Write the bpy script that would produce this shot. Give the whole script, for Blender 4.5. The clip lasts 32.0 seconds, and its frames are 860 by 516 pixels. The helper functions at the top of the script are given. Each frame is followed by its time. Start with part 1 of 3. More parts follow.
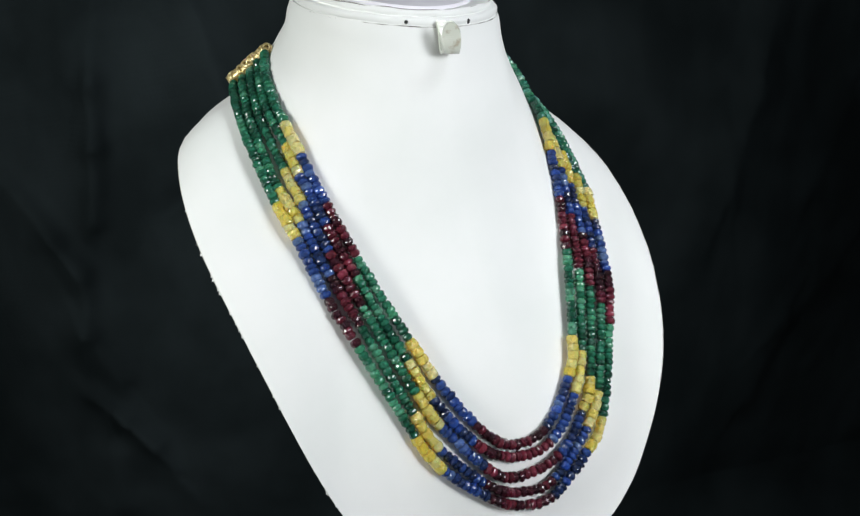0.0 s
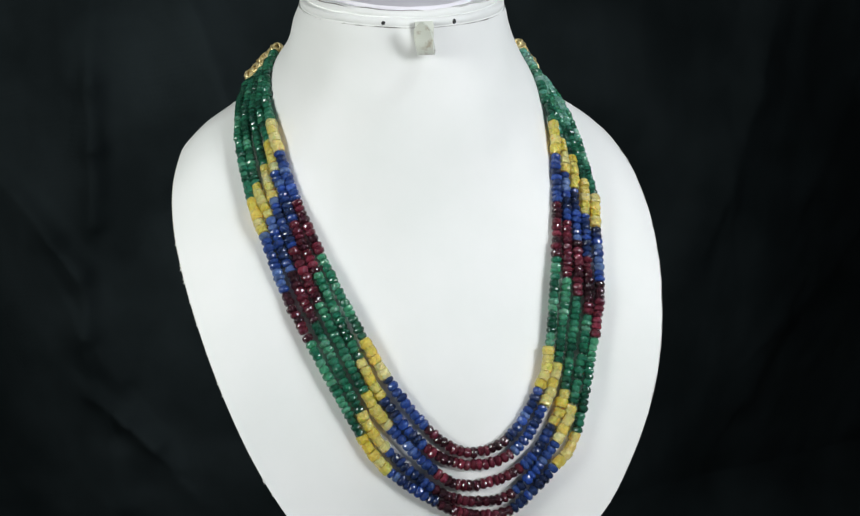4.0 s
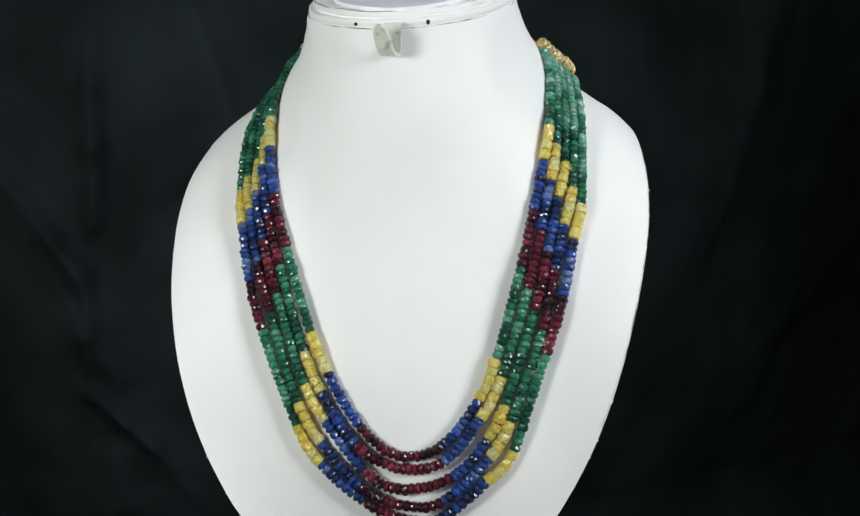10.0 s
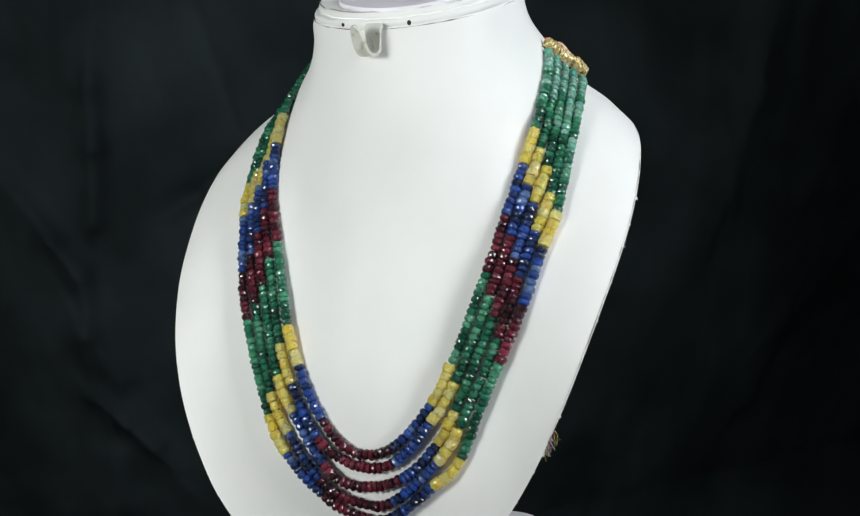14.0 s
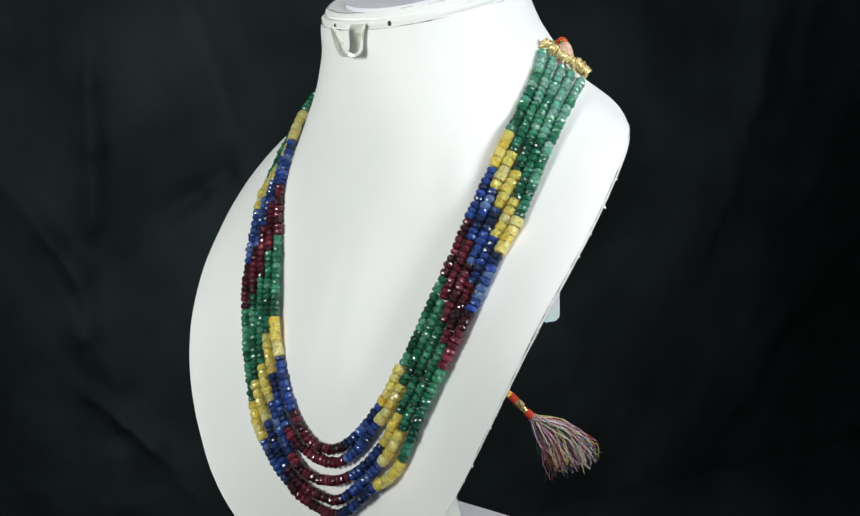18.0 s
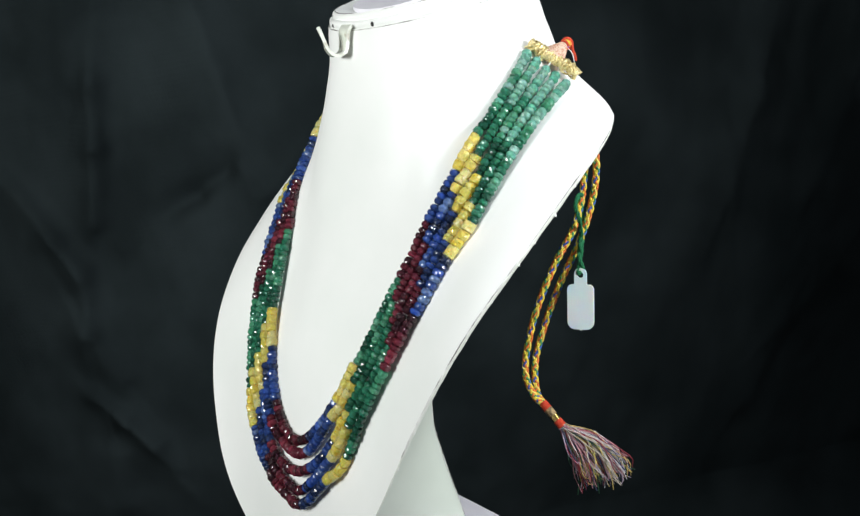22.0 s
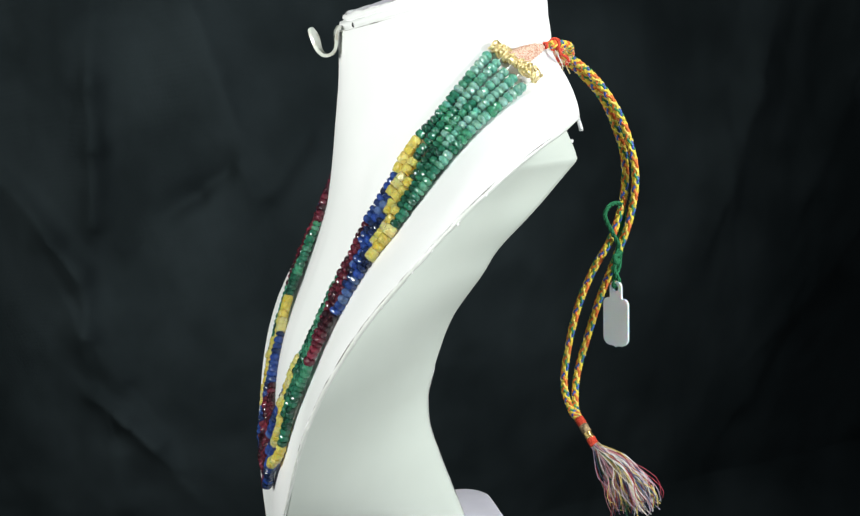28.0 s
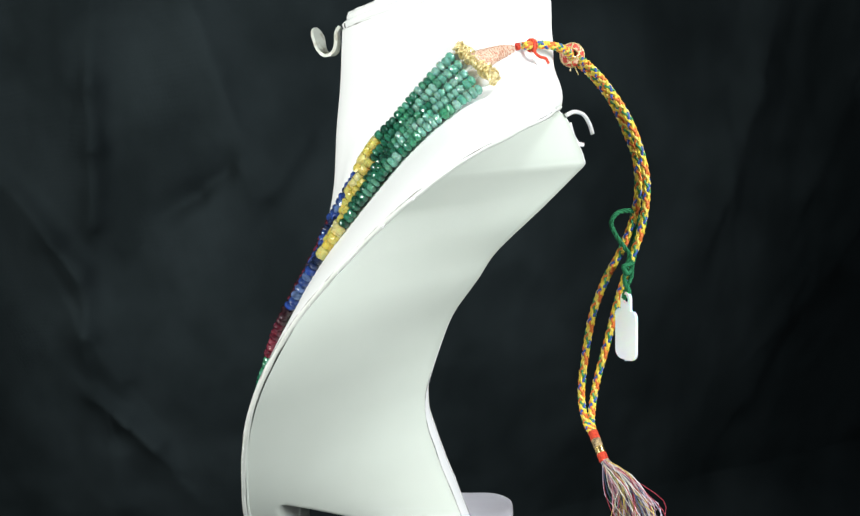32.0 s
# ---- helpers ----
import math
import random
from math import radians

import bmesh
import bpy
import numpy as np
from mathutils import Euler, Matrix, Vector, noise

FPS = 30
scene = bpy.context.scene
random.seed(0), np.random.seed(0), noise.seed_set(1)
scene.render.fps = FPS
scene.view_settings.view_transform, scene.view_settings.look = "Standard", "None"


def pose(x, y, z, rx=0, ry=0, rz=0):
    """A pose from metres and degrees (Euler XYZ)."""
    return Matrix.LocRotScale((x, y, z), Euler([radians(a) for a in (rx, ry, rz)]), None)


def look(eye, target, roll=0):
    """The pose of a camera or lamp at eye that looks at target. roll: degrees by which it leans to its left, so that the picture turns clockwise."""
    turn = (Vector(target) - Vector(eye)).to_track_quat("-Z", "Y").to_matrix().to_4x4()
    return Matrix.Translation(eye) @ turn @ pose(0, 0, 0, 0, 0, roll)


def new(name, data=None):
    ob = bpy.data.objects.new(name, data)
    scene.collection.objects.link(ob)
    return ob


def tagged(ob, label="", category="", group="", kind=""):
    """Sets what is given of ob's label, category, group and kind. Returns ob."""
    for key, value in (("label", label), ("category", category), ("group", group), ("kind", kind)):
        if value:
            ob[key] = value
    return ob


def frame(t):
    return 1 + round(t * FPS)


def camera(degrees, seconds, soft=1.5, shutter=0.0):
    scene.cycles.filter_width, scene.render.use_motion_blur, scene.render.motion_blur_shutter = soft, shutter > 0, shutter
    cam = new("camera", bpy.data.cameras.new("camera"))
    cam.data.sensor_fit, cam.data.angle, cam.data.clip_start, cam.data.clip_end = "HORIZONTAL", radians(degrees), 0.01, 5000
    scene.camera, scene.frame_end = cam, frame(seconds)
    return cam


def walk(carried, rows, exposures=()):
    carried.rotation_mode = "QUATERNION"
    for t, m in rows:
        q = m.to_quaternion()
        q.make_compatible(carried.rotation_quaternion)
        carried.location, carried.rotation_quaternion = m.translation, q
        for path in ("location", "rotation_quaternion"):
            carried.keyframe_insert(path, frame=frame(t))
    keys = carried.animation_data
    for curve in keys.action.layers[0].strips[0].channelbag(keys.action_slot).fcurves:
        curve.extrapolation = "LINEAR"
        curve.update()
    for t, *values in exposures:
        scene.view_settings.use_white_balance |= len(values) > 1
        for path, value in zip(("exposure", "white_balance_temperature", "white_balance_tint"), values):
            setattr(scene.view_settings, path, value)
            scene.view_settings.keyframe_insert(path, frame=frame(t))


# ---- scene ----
from mathutils.bvhtree import BVHTree

# ---------------------------------------------------------------- camera
H = 0.262            # height of the lens axis origin above the turntable
cam = camera(40.22, 32.0, soft=1.4)
EYE = Vector((0.0, -0.6, H))
WAY = Vector((0.00806, 0.98310, -0.18289))
walk(cam, [(0.0, look(EYE, EYE + WAY, -1.94)), (32.0, look(EYE, EYE + WAY, -1.94))],
     exposures=[(0.0, -0.61), (3.0, -0.69), (6.0, -0.72), (10.0, -0.70), (14.0, -0.63), (17.0, -0.50), (19.0, -0.35), (21.0, -0.16), (23.0, 0.00), (28.0, 0.07), (32.0, 0.17)])

# the turn of the turntable, degrees at seconds
TURN = [(0.0, 27.5), (2.0, 19.45), (4.0, 11.5), (6.0, 3.75), (8.0, -3.75), (10.0, -11.1),
        (12.0, -18.5), (14.0, -26.0), (16.0, -33.7), (18.0, -41.55), (20.0, -49.3), (22.0, -56.7),
        (24.0, -64.0), (26.0, -71.45), (28.0, -78.95), (30.0, -86.5), (32.0, -94.35)]

# ---------------------------------------------------------------- light
world = bpy.data.worlds.new("dark_room")
scene.world = world
world.use_nodes = True
world.node_tree.nodes["Background"].inputs[0].default_value = (0.9, 0.95, 1.0, 1)
world.node_tree.nodes["Background"].inputs[1].default_value = 0.17


def area_lamp(name, eye, target, size, watts, colour, spread):
    data = bpy.data.lights.new(name, "AREA")
    data.shape, data.size, data.energy, data.color, data.spread = "DISK", size, watts, colour, radians(spread)
    ob = new(name, data)
    ob.matrix_world = look(eye, target)
    return ob


area_lamp("studio_lamp_right", (0.68, -0.60, 0.40), (0.02, 0.04, 0.14), 0.34, 1.57, (0.955, 0.98, 1.0), 71)
area_lamp("studio_lamp_left", (-0.54, -0.52, 0.34), (-0.06, 0.2, 0.26), 0.22, 2.5, (0.975, 1.0, 0.957), 115)
area_lamp("studio_lamp_above", (0.44, -0.16, 0.82), (0.0, 0.0, 0.2), 0.12, 0.52, (0.92, 0.97, 1.0), 90)


# ---------------------------------------------------------------- helpers
def part(name, bm, material, parent, label="", smooth=False):
    me = bpy.data.meshes.new(name)
    if isinstance(bm, bmesh.types.BMesh):
        bmesh.ops.recalc_face_normals(bm, faces=bm.faces)
        bm.to_mesh(me)
        bm.free()
    else:
        me.from_pydata(bm[0], [], bm[1])
        me.update()
    me.materials.append(material)
    if smooth:
        me.polygons.foreach_set("use_smooth", [True] * len(me.polygons))
    ob = new(name, me)
    ob.parent = parent
    if label:
        tagged(ob, label)
    return ob


def mm(p):
    """Millimetres from the lens height, in the stand's space, as metres above the turntable."""
    return Vector((p[0] / 1000, p[1] / 1000, p[2] / 1000 + H))


def spline(ctrl, n):
    """n points along a smooth line through the control points."""
    p = [Vector(c) for c in ctrl]
    q = [2 * p[0] - p[1], *p, 2 * p[-1] - p[-2]]
    out = []
    for k in range(n):
        t = k * (len(p) - 1) / (n - 1)
        i = min(int(t), len(p) - 2)
        f = t - i
        a, b, c, d = q[i:i + 4]
        out.append(0.5 * (2 * b + (c - a) * f + (2 * a - 5 * b + 4 * c - d) * f * f + (3 * b - a - 3 * c + d) * f ** 3))
    return out


def frames_along(pts, closed=False):
    """Tangent, side and up at each point of a line, without twist."""
    n = len(pts)
    out = []
    side = None
    for i in range(n):
        a = pts[(i - 1) % n] if closed else pts[max(i - 1, 0)]
        b = pts[(i + 1) % n] if closed else pts[min(i + 1, n - 1)]
        t = (b - a).normalized()
        if side is None:
            side = t.orthogonal().normalized()
        side = (side - t * side.dot(t)).normalized()
        out.append((t, side, t.cross(side)))
    return out


def tube(bm, pts, radius, sides=8, closed=False, flat=1.0, caps=True):
    """A round (or flattened) tube; radius is a number or a function of the way 0..1."""
    fr = frames_along(pts, closed)
    rings = []
    for i, (p, (t, s, u)) in enumerate(zip(pts, fr)):
        r = radius(i / (len(pts) - 1)) if callable(radius) else radius
        rings.append([bm.verts.new(p + s * (math.cos(2 * math.pi * k / sides) * r)
                                   + u * (math.sin(2 * math.pi * k / sides) * r * flat)) for k in range(sides)])
    last = len(rings) if closed else len(rings) - 1
    for i in range(last):
        a, b = rings[i], rings[(i + 1) % len(rings)]
        for k in range(sides):
            bm.faces.new((a[k], a[(k + 1) % sides], b[(k + 1) % sides], b[k]))
    if caps and not closed:
        bm.faces.new(rings[0][::-1])
        bm.faces.new(rings[-1])
    return bm


def grid(cols, closed=False):
    """Vertices and faces of a sheet from columns of points."""
    m = len(cols[0])
    verts = [p for c in cols for p in c]
    n = len(cols)
    faces = []
    for i in range(n if closed else n - 1):
        j = (i + 1) % n
        for k in range(m - 1):
            faces.append((i * m + k, j * m + k, j * m + k + 1, i * m + k + 1))
    return verts, faces


# ---------------------------------------------------------------- materials
def material(name, colour, rough=0.5, metal=0.0, spec=0.5):
    m = bpy.data.materials.new(name)
    m.use_nodes = True
    b = m.node_tree.nodes["Principled BSDF"]
    b.inputs["Base Color"].default_value = (*colour, 1)
    b.inputs["Roughness"].default_value = rough
    b.inputs["Metallic"].default_value = metal
    b.inputs["Specular IOR Level"].default_value = spec
    return m


def node(m, kind, **values):
    n = m.node_tree.nodes.new(kind)
    for key, value in values.items():
        n.inputs[key.replace("_", " ")].default_value = value
    return n


def link(m, a, b):
    m.node_tree.links.new(a, b)


def mottled(m, dark, light, scale, detail=4.0, low=0.35, high=0.65, coords="Object"):
    """Base colour between two tones, by noise."""
    co = m.node_tree.nodes.new("ShaderNodeTexCoord")
    no = node(m, "ShaderNodeTexNoise", Scale=scale, Detail=detail)
    ra = m.node_tree.nodes.new("ShaderNodeValToRGB")
    ra.color_ramp.elements[0].position, ra.color_ramp.elements[1].position = low, high
    ra.color_ramp.elements[0].color, ra.color_ramp.elements[1].color = (*dark, 1), (*light, 1)
    link(m, co.outputs[coords], no.inputs["Vector"])
    link(m, no.outputs[0], ra.inputs[0])
    link(m, ra.outputs[0], m.node_tree.nodes["Principled BSDF"].inputs["Base Color"])
    return no, ra


def bumped(m, scale, strength, distance, detail=3.0, coords="Object"):
    co = m.node_tree.nodes.new("ShaderNodeTexCoord")
    no = node(m, "ShaderNodeTexNoise", Scale=scale, Detail=detail)
    bu = node(m, "ShaderNodeBump", Strength=strength, Distance=distance)
    link(m, co.outputs[coords], no.inputs["Vector"])
    link(m, no.outputs[0], bu.inputs["Height"])
    link(m, bu.outputs[0], m.node_tree.nodes["Principled BSDF"].inputs["Normal"])


white_leather = material("white_leatherette", (0.82, 0.83, 0.82), 0.6, 0.0, 0.3)
mottled(white_leather, (0.78, 0.80, 0.785), (0.84, 0.845, 0.84), 14, 5)
bumped(white_leather, 900, 0.05, 0.0003)
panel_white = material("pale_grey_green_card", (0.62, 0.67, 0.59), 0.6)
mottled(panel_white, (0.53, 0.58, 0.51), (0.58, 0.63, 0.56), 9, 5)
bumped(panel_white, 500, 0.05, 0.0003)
hem_white = material("pale_edging", (0.66, 0.69, 0.63), 0.6)
mottled(hem_white, (0.58, 0.62, 0.55), (0.72, 0.74, 0.69), 60, 5)
bumped(hem_white, 500, 0.12, 0.0004)
crest_scuff = material("scuffed_crest", (0.7, 0.7, 0.68), 0.7)
mottled(crest_scuff, (0.20, 0.19, 0.18), (0.78, 0.78, 0.77), 75, 5, 0.36, 0.54)
seam_grey = material("scuffed_seam", (0.5, 0.5, 0.48), 0.7)
mottled(seam_grey, (0.12, 0.11, 0.10), (0.74, 0.74, 0.73), 120, 4, 0.42, 0.60)
ledge_scuff = material("scuffed_ledge", (0.8, 0.8, 0.79), 0.6)
mottled(ledge_scuff, (0.22, 0.20, 0.20), (0.82, 0.82, 0.82), 45, 5, 0.40, 0.48)
rim_white = material("worn_white_edging", (0.8, 0.8, 0.79), 0.5)
mottled(rim_white, (0.22, 0.19, 0.16), (0.82, 0.82, 0.81), 300, 5, 0.32, 0.39)
bumped(rim_white, 400, 0.25, 0.0005)
top_white = material("lilac_white_board", (0.80, 0.78, 0.84), 0.5)
mottled(top_white, (0.74, 0.72, 0.78), (0.82, 0.80, 0.86), 40, 5)
plastic = material("clear_milky_plastic", (0.88, 0.9, 0.86), 0.12)
mottled(plastic, (0.55, 0.50, 0.40), (0.84, 0.87, 0.79), 200, 4, 0.34, 0.46)
plastic.node_tree.nodes["Principled BSDF"].inputs["Transmission Weight"].default_value = 0.3
dark_hole = material("painted_notch_shade", (0.02, 0.02, 0.02), 0.8)
thread_white = material("clear_nylon_thread", (0.75, 0.8, 0.78), 0.25)
tag_white = material("white_plastic_tag", (0.90, 0.93, 0.95), 0.3)
tag_white.node_tree.nodes["Principled BSDF"].inputs["Subsurface Weight"].default_value = 0.6
tag_white.node_tree.nodes["Principled BSDF"].inputs["Subsurface Scale"].default_value = 0.004
bumped(tag_white, 300, 0.06, 0.0003)
green_thread = material("green_cotton_thread", (0.008, 0.15, 0.055), 0.85)
bumped(green_thread, 1500, 0.8, 0.0004)
gold_wire = material("gold_zari_thread", (0.75, 0.58, 0.22), 0.35, 0.6)
mottled(gold_wire, (0.55, 0.40, 0.12), (0.95, 0.84, 0.50), 900, 3)
pink_wrap = material("pink_gold_wrapping", (0.75, 0.50, 0.40), 0.6, 0.0, 0.2)
mottled(pink_wrap, (0.56, 0.24, 0.15), (0.76, 0.62, 0.49), 1500, 2, 0.38, 0.56)
red_thread = material("red_cotton_thread", (0.62, 0.045, 0.02), 0.75)
mottled(red_thread, (0.45, 0.02, 0.01), (0.75, 0.09, 0.03), 1200, 3)
brown_gold = material("brown_gold_thread", (0.32, 0.20, 0.10), 0.5)
mottled(brown_gold, (0.10, 0.07, 0.04), (0.55, 0.40, 0.20), 700, 3)
gold_bead_metal = material("gold_ring", (0.8, 0.6, 0.25), 0.25, 1.0)

cloth = material("black_cloth", (0.010, 0.0135, 0.0145), 0.85, 0.0, 0.12)
mottled(cloth, (0.0095, 0.0145, 0.0160), (0.0210, 0.0295, 0.0322), 9, 8)
co = cloth.node_tree.nodes.new("ShaderNodeTexCoord")
wv = [node(cloth, "ShaderNodeTexWave", Scale=420.0, Distortion=1.5, Detail=2.0) for k in range(2)]
wv[0].bands_direction, wv[1].bands_direction = "X", "Z"
ad = cloth.node_tree.nodes.new("ShaderNodeMath")
bu = node(cloth, "ShaderNodeBump", Strength=0.35, Distance=0.0006)
for k in range(2):
    link(cloth, co.outputs["Object"], wv[k].inputs["Vector"])
    link(cloth, wv[k].outputs["Fac"], ad.inputs[k])
link(cloth, ad.outputs[0], bu.inputs["Height"])
link(cloth, bu.outputs[0], cloth.node_tree.nodes["Principled BSDF"].inputs["Normal"])
plinth_black = material("black_plinth", (0.01, 0.01, 0.011), 0.9)


def gem(name, tones, transmission, rough=0.165, ior=1.52, clouds=(0.5, 1.3), glow=0.35):
    """Cut stone: its tone differs from bead to bead, with clouds and flaws inside each one."""
    m = material(name, tones[1], rough)
    b = m.node_tree.nodes["Principled BSDF"]
    b.inputs["IOR"].default_value = ior
    b.inputs["Transmission Weight"].default_value = transmission
    b.inputs["Coat Weight"].default_value = 0.1
    b.inputs["Subsurface Weight"].default_value = glow
    b.inputs["Subsurface Radius"].default_value = (1.0, 0.8, 0.5)
    b.inputs["Subsurface Scale"].default_value = 0.0022
    b.inputs["Coat Roughness"].default_value = 0.07
    info = m.node_tree.nodes.new("ShaderNodeObjectInfo")
    ra = m.node_tree.nodes.new("ShaderNodeValToRGB")
    while len(ra.color_ramp.elements) < len(tones):
        ra.color_ramp.elements.new(0.5)
    for k, t in enumerate(tones):
        ra.color_ramp.elements[k].position = k / (len(tones) - 1)
        ra.color_ramp.elements[k].color = (*t, 1)
    co = m.node_tree.nodes.new("ShaderNodeTexCoord")
    no = node(m, "ShaderNodeTexNoise", Scale=1.3, Detail=5.0)
    no.noise_dimensions = "4D"
    mul = node(m, "ShaderNodeMath")
    mul.operation = "MULTIPLY"
    mul.inputs[1].default_value = 57.0
    mx = m.node_tree.nodes.new("ShaderNodeMix")
    mx.data_type, mx.blend_type = "RGBA", "MULTIPLY"
    mr = m.node_tree.nodes.new("ShaderNodeMapRange")
    mr.inputs["From Min"].default_value, mr.inputs["From Max"].default_value = 0.3, 0.7
    mr.inputs["To Min"].default_value, mr.inputs["To Max"].default_value = clouds
    link(m, info.outputs["Random"], ra.inputs[0])
    link(m, info.outputs["Random"], mul.inputs[0])
    link(m, mul.outputs[0], no.inputs["W"])
    link(m, co.outputs["Object"], no.inputs["Vector"])
    link(m, no.outputs[0], mr.inputs["Value"])
    mx.inputs["Factor"].default_value = 1.0
    link(m, ra.outputs[0], mx.inputs["A"])
    link(m, mr.outputs[0], mx.inputs["B"])
    link(m, mx.outputs["Result"], b.inputs["Base Color"])
    return m


def deep_glow(m, metres):
    """Lets light travel farther inside a clear stone."""
    m.node_tree.nodes["Principled BSDF"].inputs["Subsurface Scale"].default_value = metres
    m.node_tree.nodes["Principled BSDF"].inputs["Coat Weight"].default_value = 0.4


GEMS = {
    "deep_emerald": gem("deep_emerald", [(0.010, 0.085, 0.052), (0.014, 0.11, 0.066), (0.022, 0.13, 0.08)], 0.4),
    "emerald": gem("emerald", [(0.018, 0.17, 0.095), (0.03, 0.21, 0.125), (0.046, 0.25, 0.15)], 0.4),
    "pale_emerald": gem("pale_emerald", [(0.07, 0.36, 0.20), (0.10, 0.42, 0.25), (0.15, 0.42, 0.29)], 0.5),
    "milky_emerald": gem("milky_emerald", [(0.15, 0.55, 0.40), (0.34, 0.60, 0.51), (0.19, 0.54, 0.41)], 0.45),
    "deep_sapphire": gem("deep_sapphire", [(0.016, 0.027, 0.075), (0.020, 0.042, 0.13), (0.022, 0.05, 0.18)], 0.4),
    "sapphire": gem("sapphire", [(0.026, 0.066, 0.25), (0.038, 0.09, 0.33), (0.034, 0.095, 0.42)], 0.4),
    "pale_sapphire": gem("pale_sapphire", [(0.10, 0.19, 0.50), (0.13, 0.21, 0.40), (0.07, 0.16, 0.60)], 0.35),
    "deep_ruby": gem("deep_ruby", [(0.036, 0.014, 0.020), (0.06, 0.014, 0.024), (0.08, 0.016, 0.028)], 0.4),
    "ruby": gem("ruby", [(0.12, 0.018, 0.034), (0.15, 0.024, 0.042), (0.18, 0.028, 0.052)], 0.4),
    "pale_ruby": gem("pale_ruby", [(0.24, 0.032, 0.06), (0.30, 0.05, 0.085), (0.21, 0.046, 0.068)], 0.4),
    "citrine": gem("citrine", [(1.0, 0.68, 0.13), (1.0, 0.72, 0.20), (1.0, 0.78, 0.34), (1.0, 0.66, 0.10)], 0.42, 0.03, 1.5, (0.9, 1.12), 1.0),
}
deep_glow(GEMS["citrine"], 0.006)


def cracked(m, scale, strength):
    """Small flats and inner cracks that catch the light."""
    co = m.node_tree.nodes.new("ShaderNodeTexCoord")
    vo = node(m, "ShaderNodeTexVoronoi", Scale=scale)
    vo.feature = "F1"
    bu = node(m, "ShaderNodeBump", Strength=strength, Distance=0.12)
    link(m, co.outputs["Object"], vo.inputs["Vector"])
    link(m, vo.outputs["Distance"], bu.inputs["Height"])
    link(m, bu.outputs[0], m.node_tree.nodes["Principled BSDF"].inputs["Normal"])


cracked(GEMS["citrine"], 1.5, 0.16)

# ---------------------------------------------------------------- the setting
# black cloth: hangs behind, sweeps onto the low table
FLOOR = -0.36
# ends (x, z), half width and depth of folds in the hanging cloth
CREASES = [
    (-0.293, 0.109, -0.285, 0.177, 0.013, 0.011), (-0.285, 0.177, -0.284, 0.235, 0.012, 0.01), (-0.284, 0.235, -0.278, 0.315, 0.016, 0.006),
    (-0.309, 0.235, -0.302, 0.315, 0.018, 0.005), (-0.307, 0.063, -0.329, 0.098, 0.013, 0.01), (-0.329, 0.098, -0.369, 0.148, 0.018, 0.009),
    (-0.308, 0.006, -0.307, 0.063, 0.014, 0.008), (-0.284, -0.041, -0.307, 0.006, 0.02, 0.009), (-0.26, -0.114, -0.282, -0.081, 0.012, 0.009),
    (-0.282, -0.081, -0.307, -0.055, 0.012, 0.008), (-0.248, -0.145, -0.26, -0.114, 0.016, 0.006), (-0.308, -0.181, -0.301, -0.126, 0.03, 0.008)]
CREASES += [
    (-0.229, 0.11, -0.203, 0.127, 0.014, -0.007), (-0.203, 0.127, -0.174, 0.147, 0.014, -0.008), (-0.134, 0.127, -0.103, 0.171, 0.016, 0.006),
    (-0.161, 0.182, -0.174, 0.24, 0.03, 0.007), (-0.174, 0.24, -0.2, 0.312, 0.035, 0.008), (0.336, 0.083, 0.369, 0.19, 0.03, 0.009),
    (0.369, 0.19, 0.402, 0.305, 0.035, 0.009), (0.451, 0.086, 0.492, 0.179, 0.03, 0.008), (0.378, -0.17, 0.422, -0.077, 0.03, 0.008),
    (0.422, -0.077, 0.485, -0.013, 0.03, 0.007), (0.342, 0.07, 0.335, 0.141, 0.02, 0.006)]


def fold(x, z):
    d = 0.016 * noise.noise((x * 4.0 + z, z * 2.6, 1.7)) + 0.008 * noise.noise((x * 10.0 + z * 4.0, z * 6.0 - x * 3.0, 5.2))
    d += 0.0034 * noise.noise((x * 30.0 - z * 9.0, z * 14.0, 2.2)) + 0.0013 * noise.noise((x * 70.0, z * 45.0, 8.2))
    for x0, z0, x1, z1, w, h in CREASES:
        ex, ez = x1 - x0, z1 - z0
        f = max(0.0, min(1.0, ((x - x0) * ex + (z - z0) * ez) / (ex * ex + ez * ez)))
        dx, dz = x - x0 - f * ex, z - z0 - f * ez
        side = (dx * ez - dz * ex) / math.hypot(ex, ez)
        r = math.sqrt((dx * dx + dz * dz) / (w * w) + 0.12) - 0.346
        # one flank steep, the other soft
        d += (1.7 if x < 0.2 else 1.2) * h * math.exp(-r * (3.2 if side > 0 else 0.9))
    return d


def recede(x):
    """The cloth hangs aslant, farther off on its dark side."""
    return 0.08 * math.log(1 + math.exp((min(x, 0.75) + 0.15) / 0.08)) * 0.45


def shade_lean(z):
    """Its lower part leans back, a slope added so the lamps light it less."""
    return 0.34 * 0.05 * math.log(1 + math.exp((-0.02 - max(z, -0.275)) / 0.05))


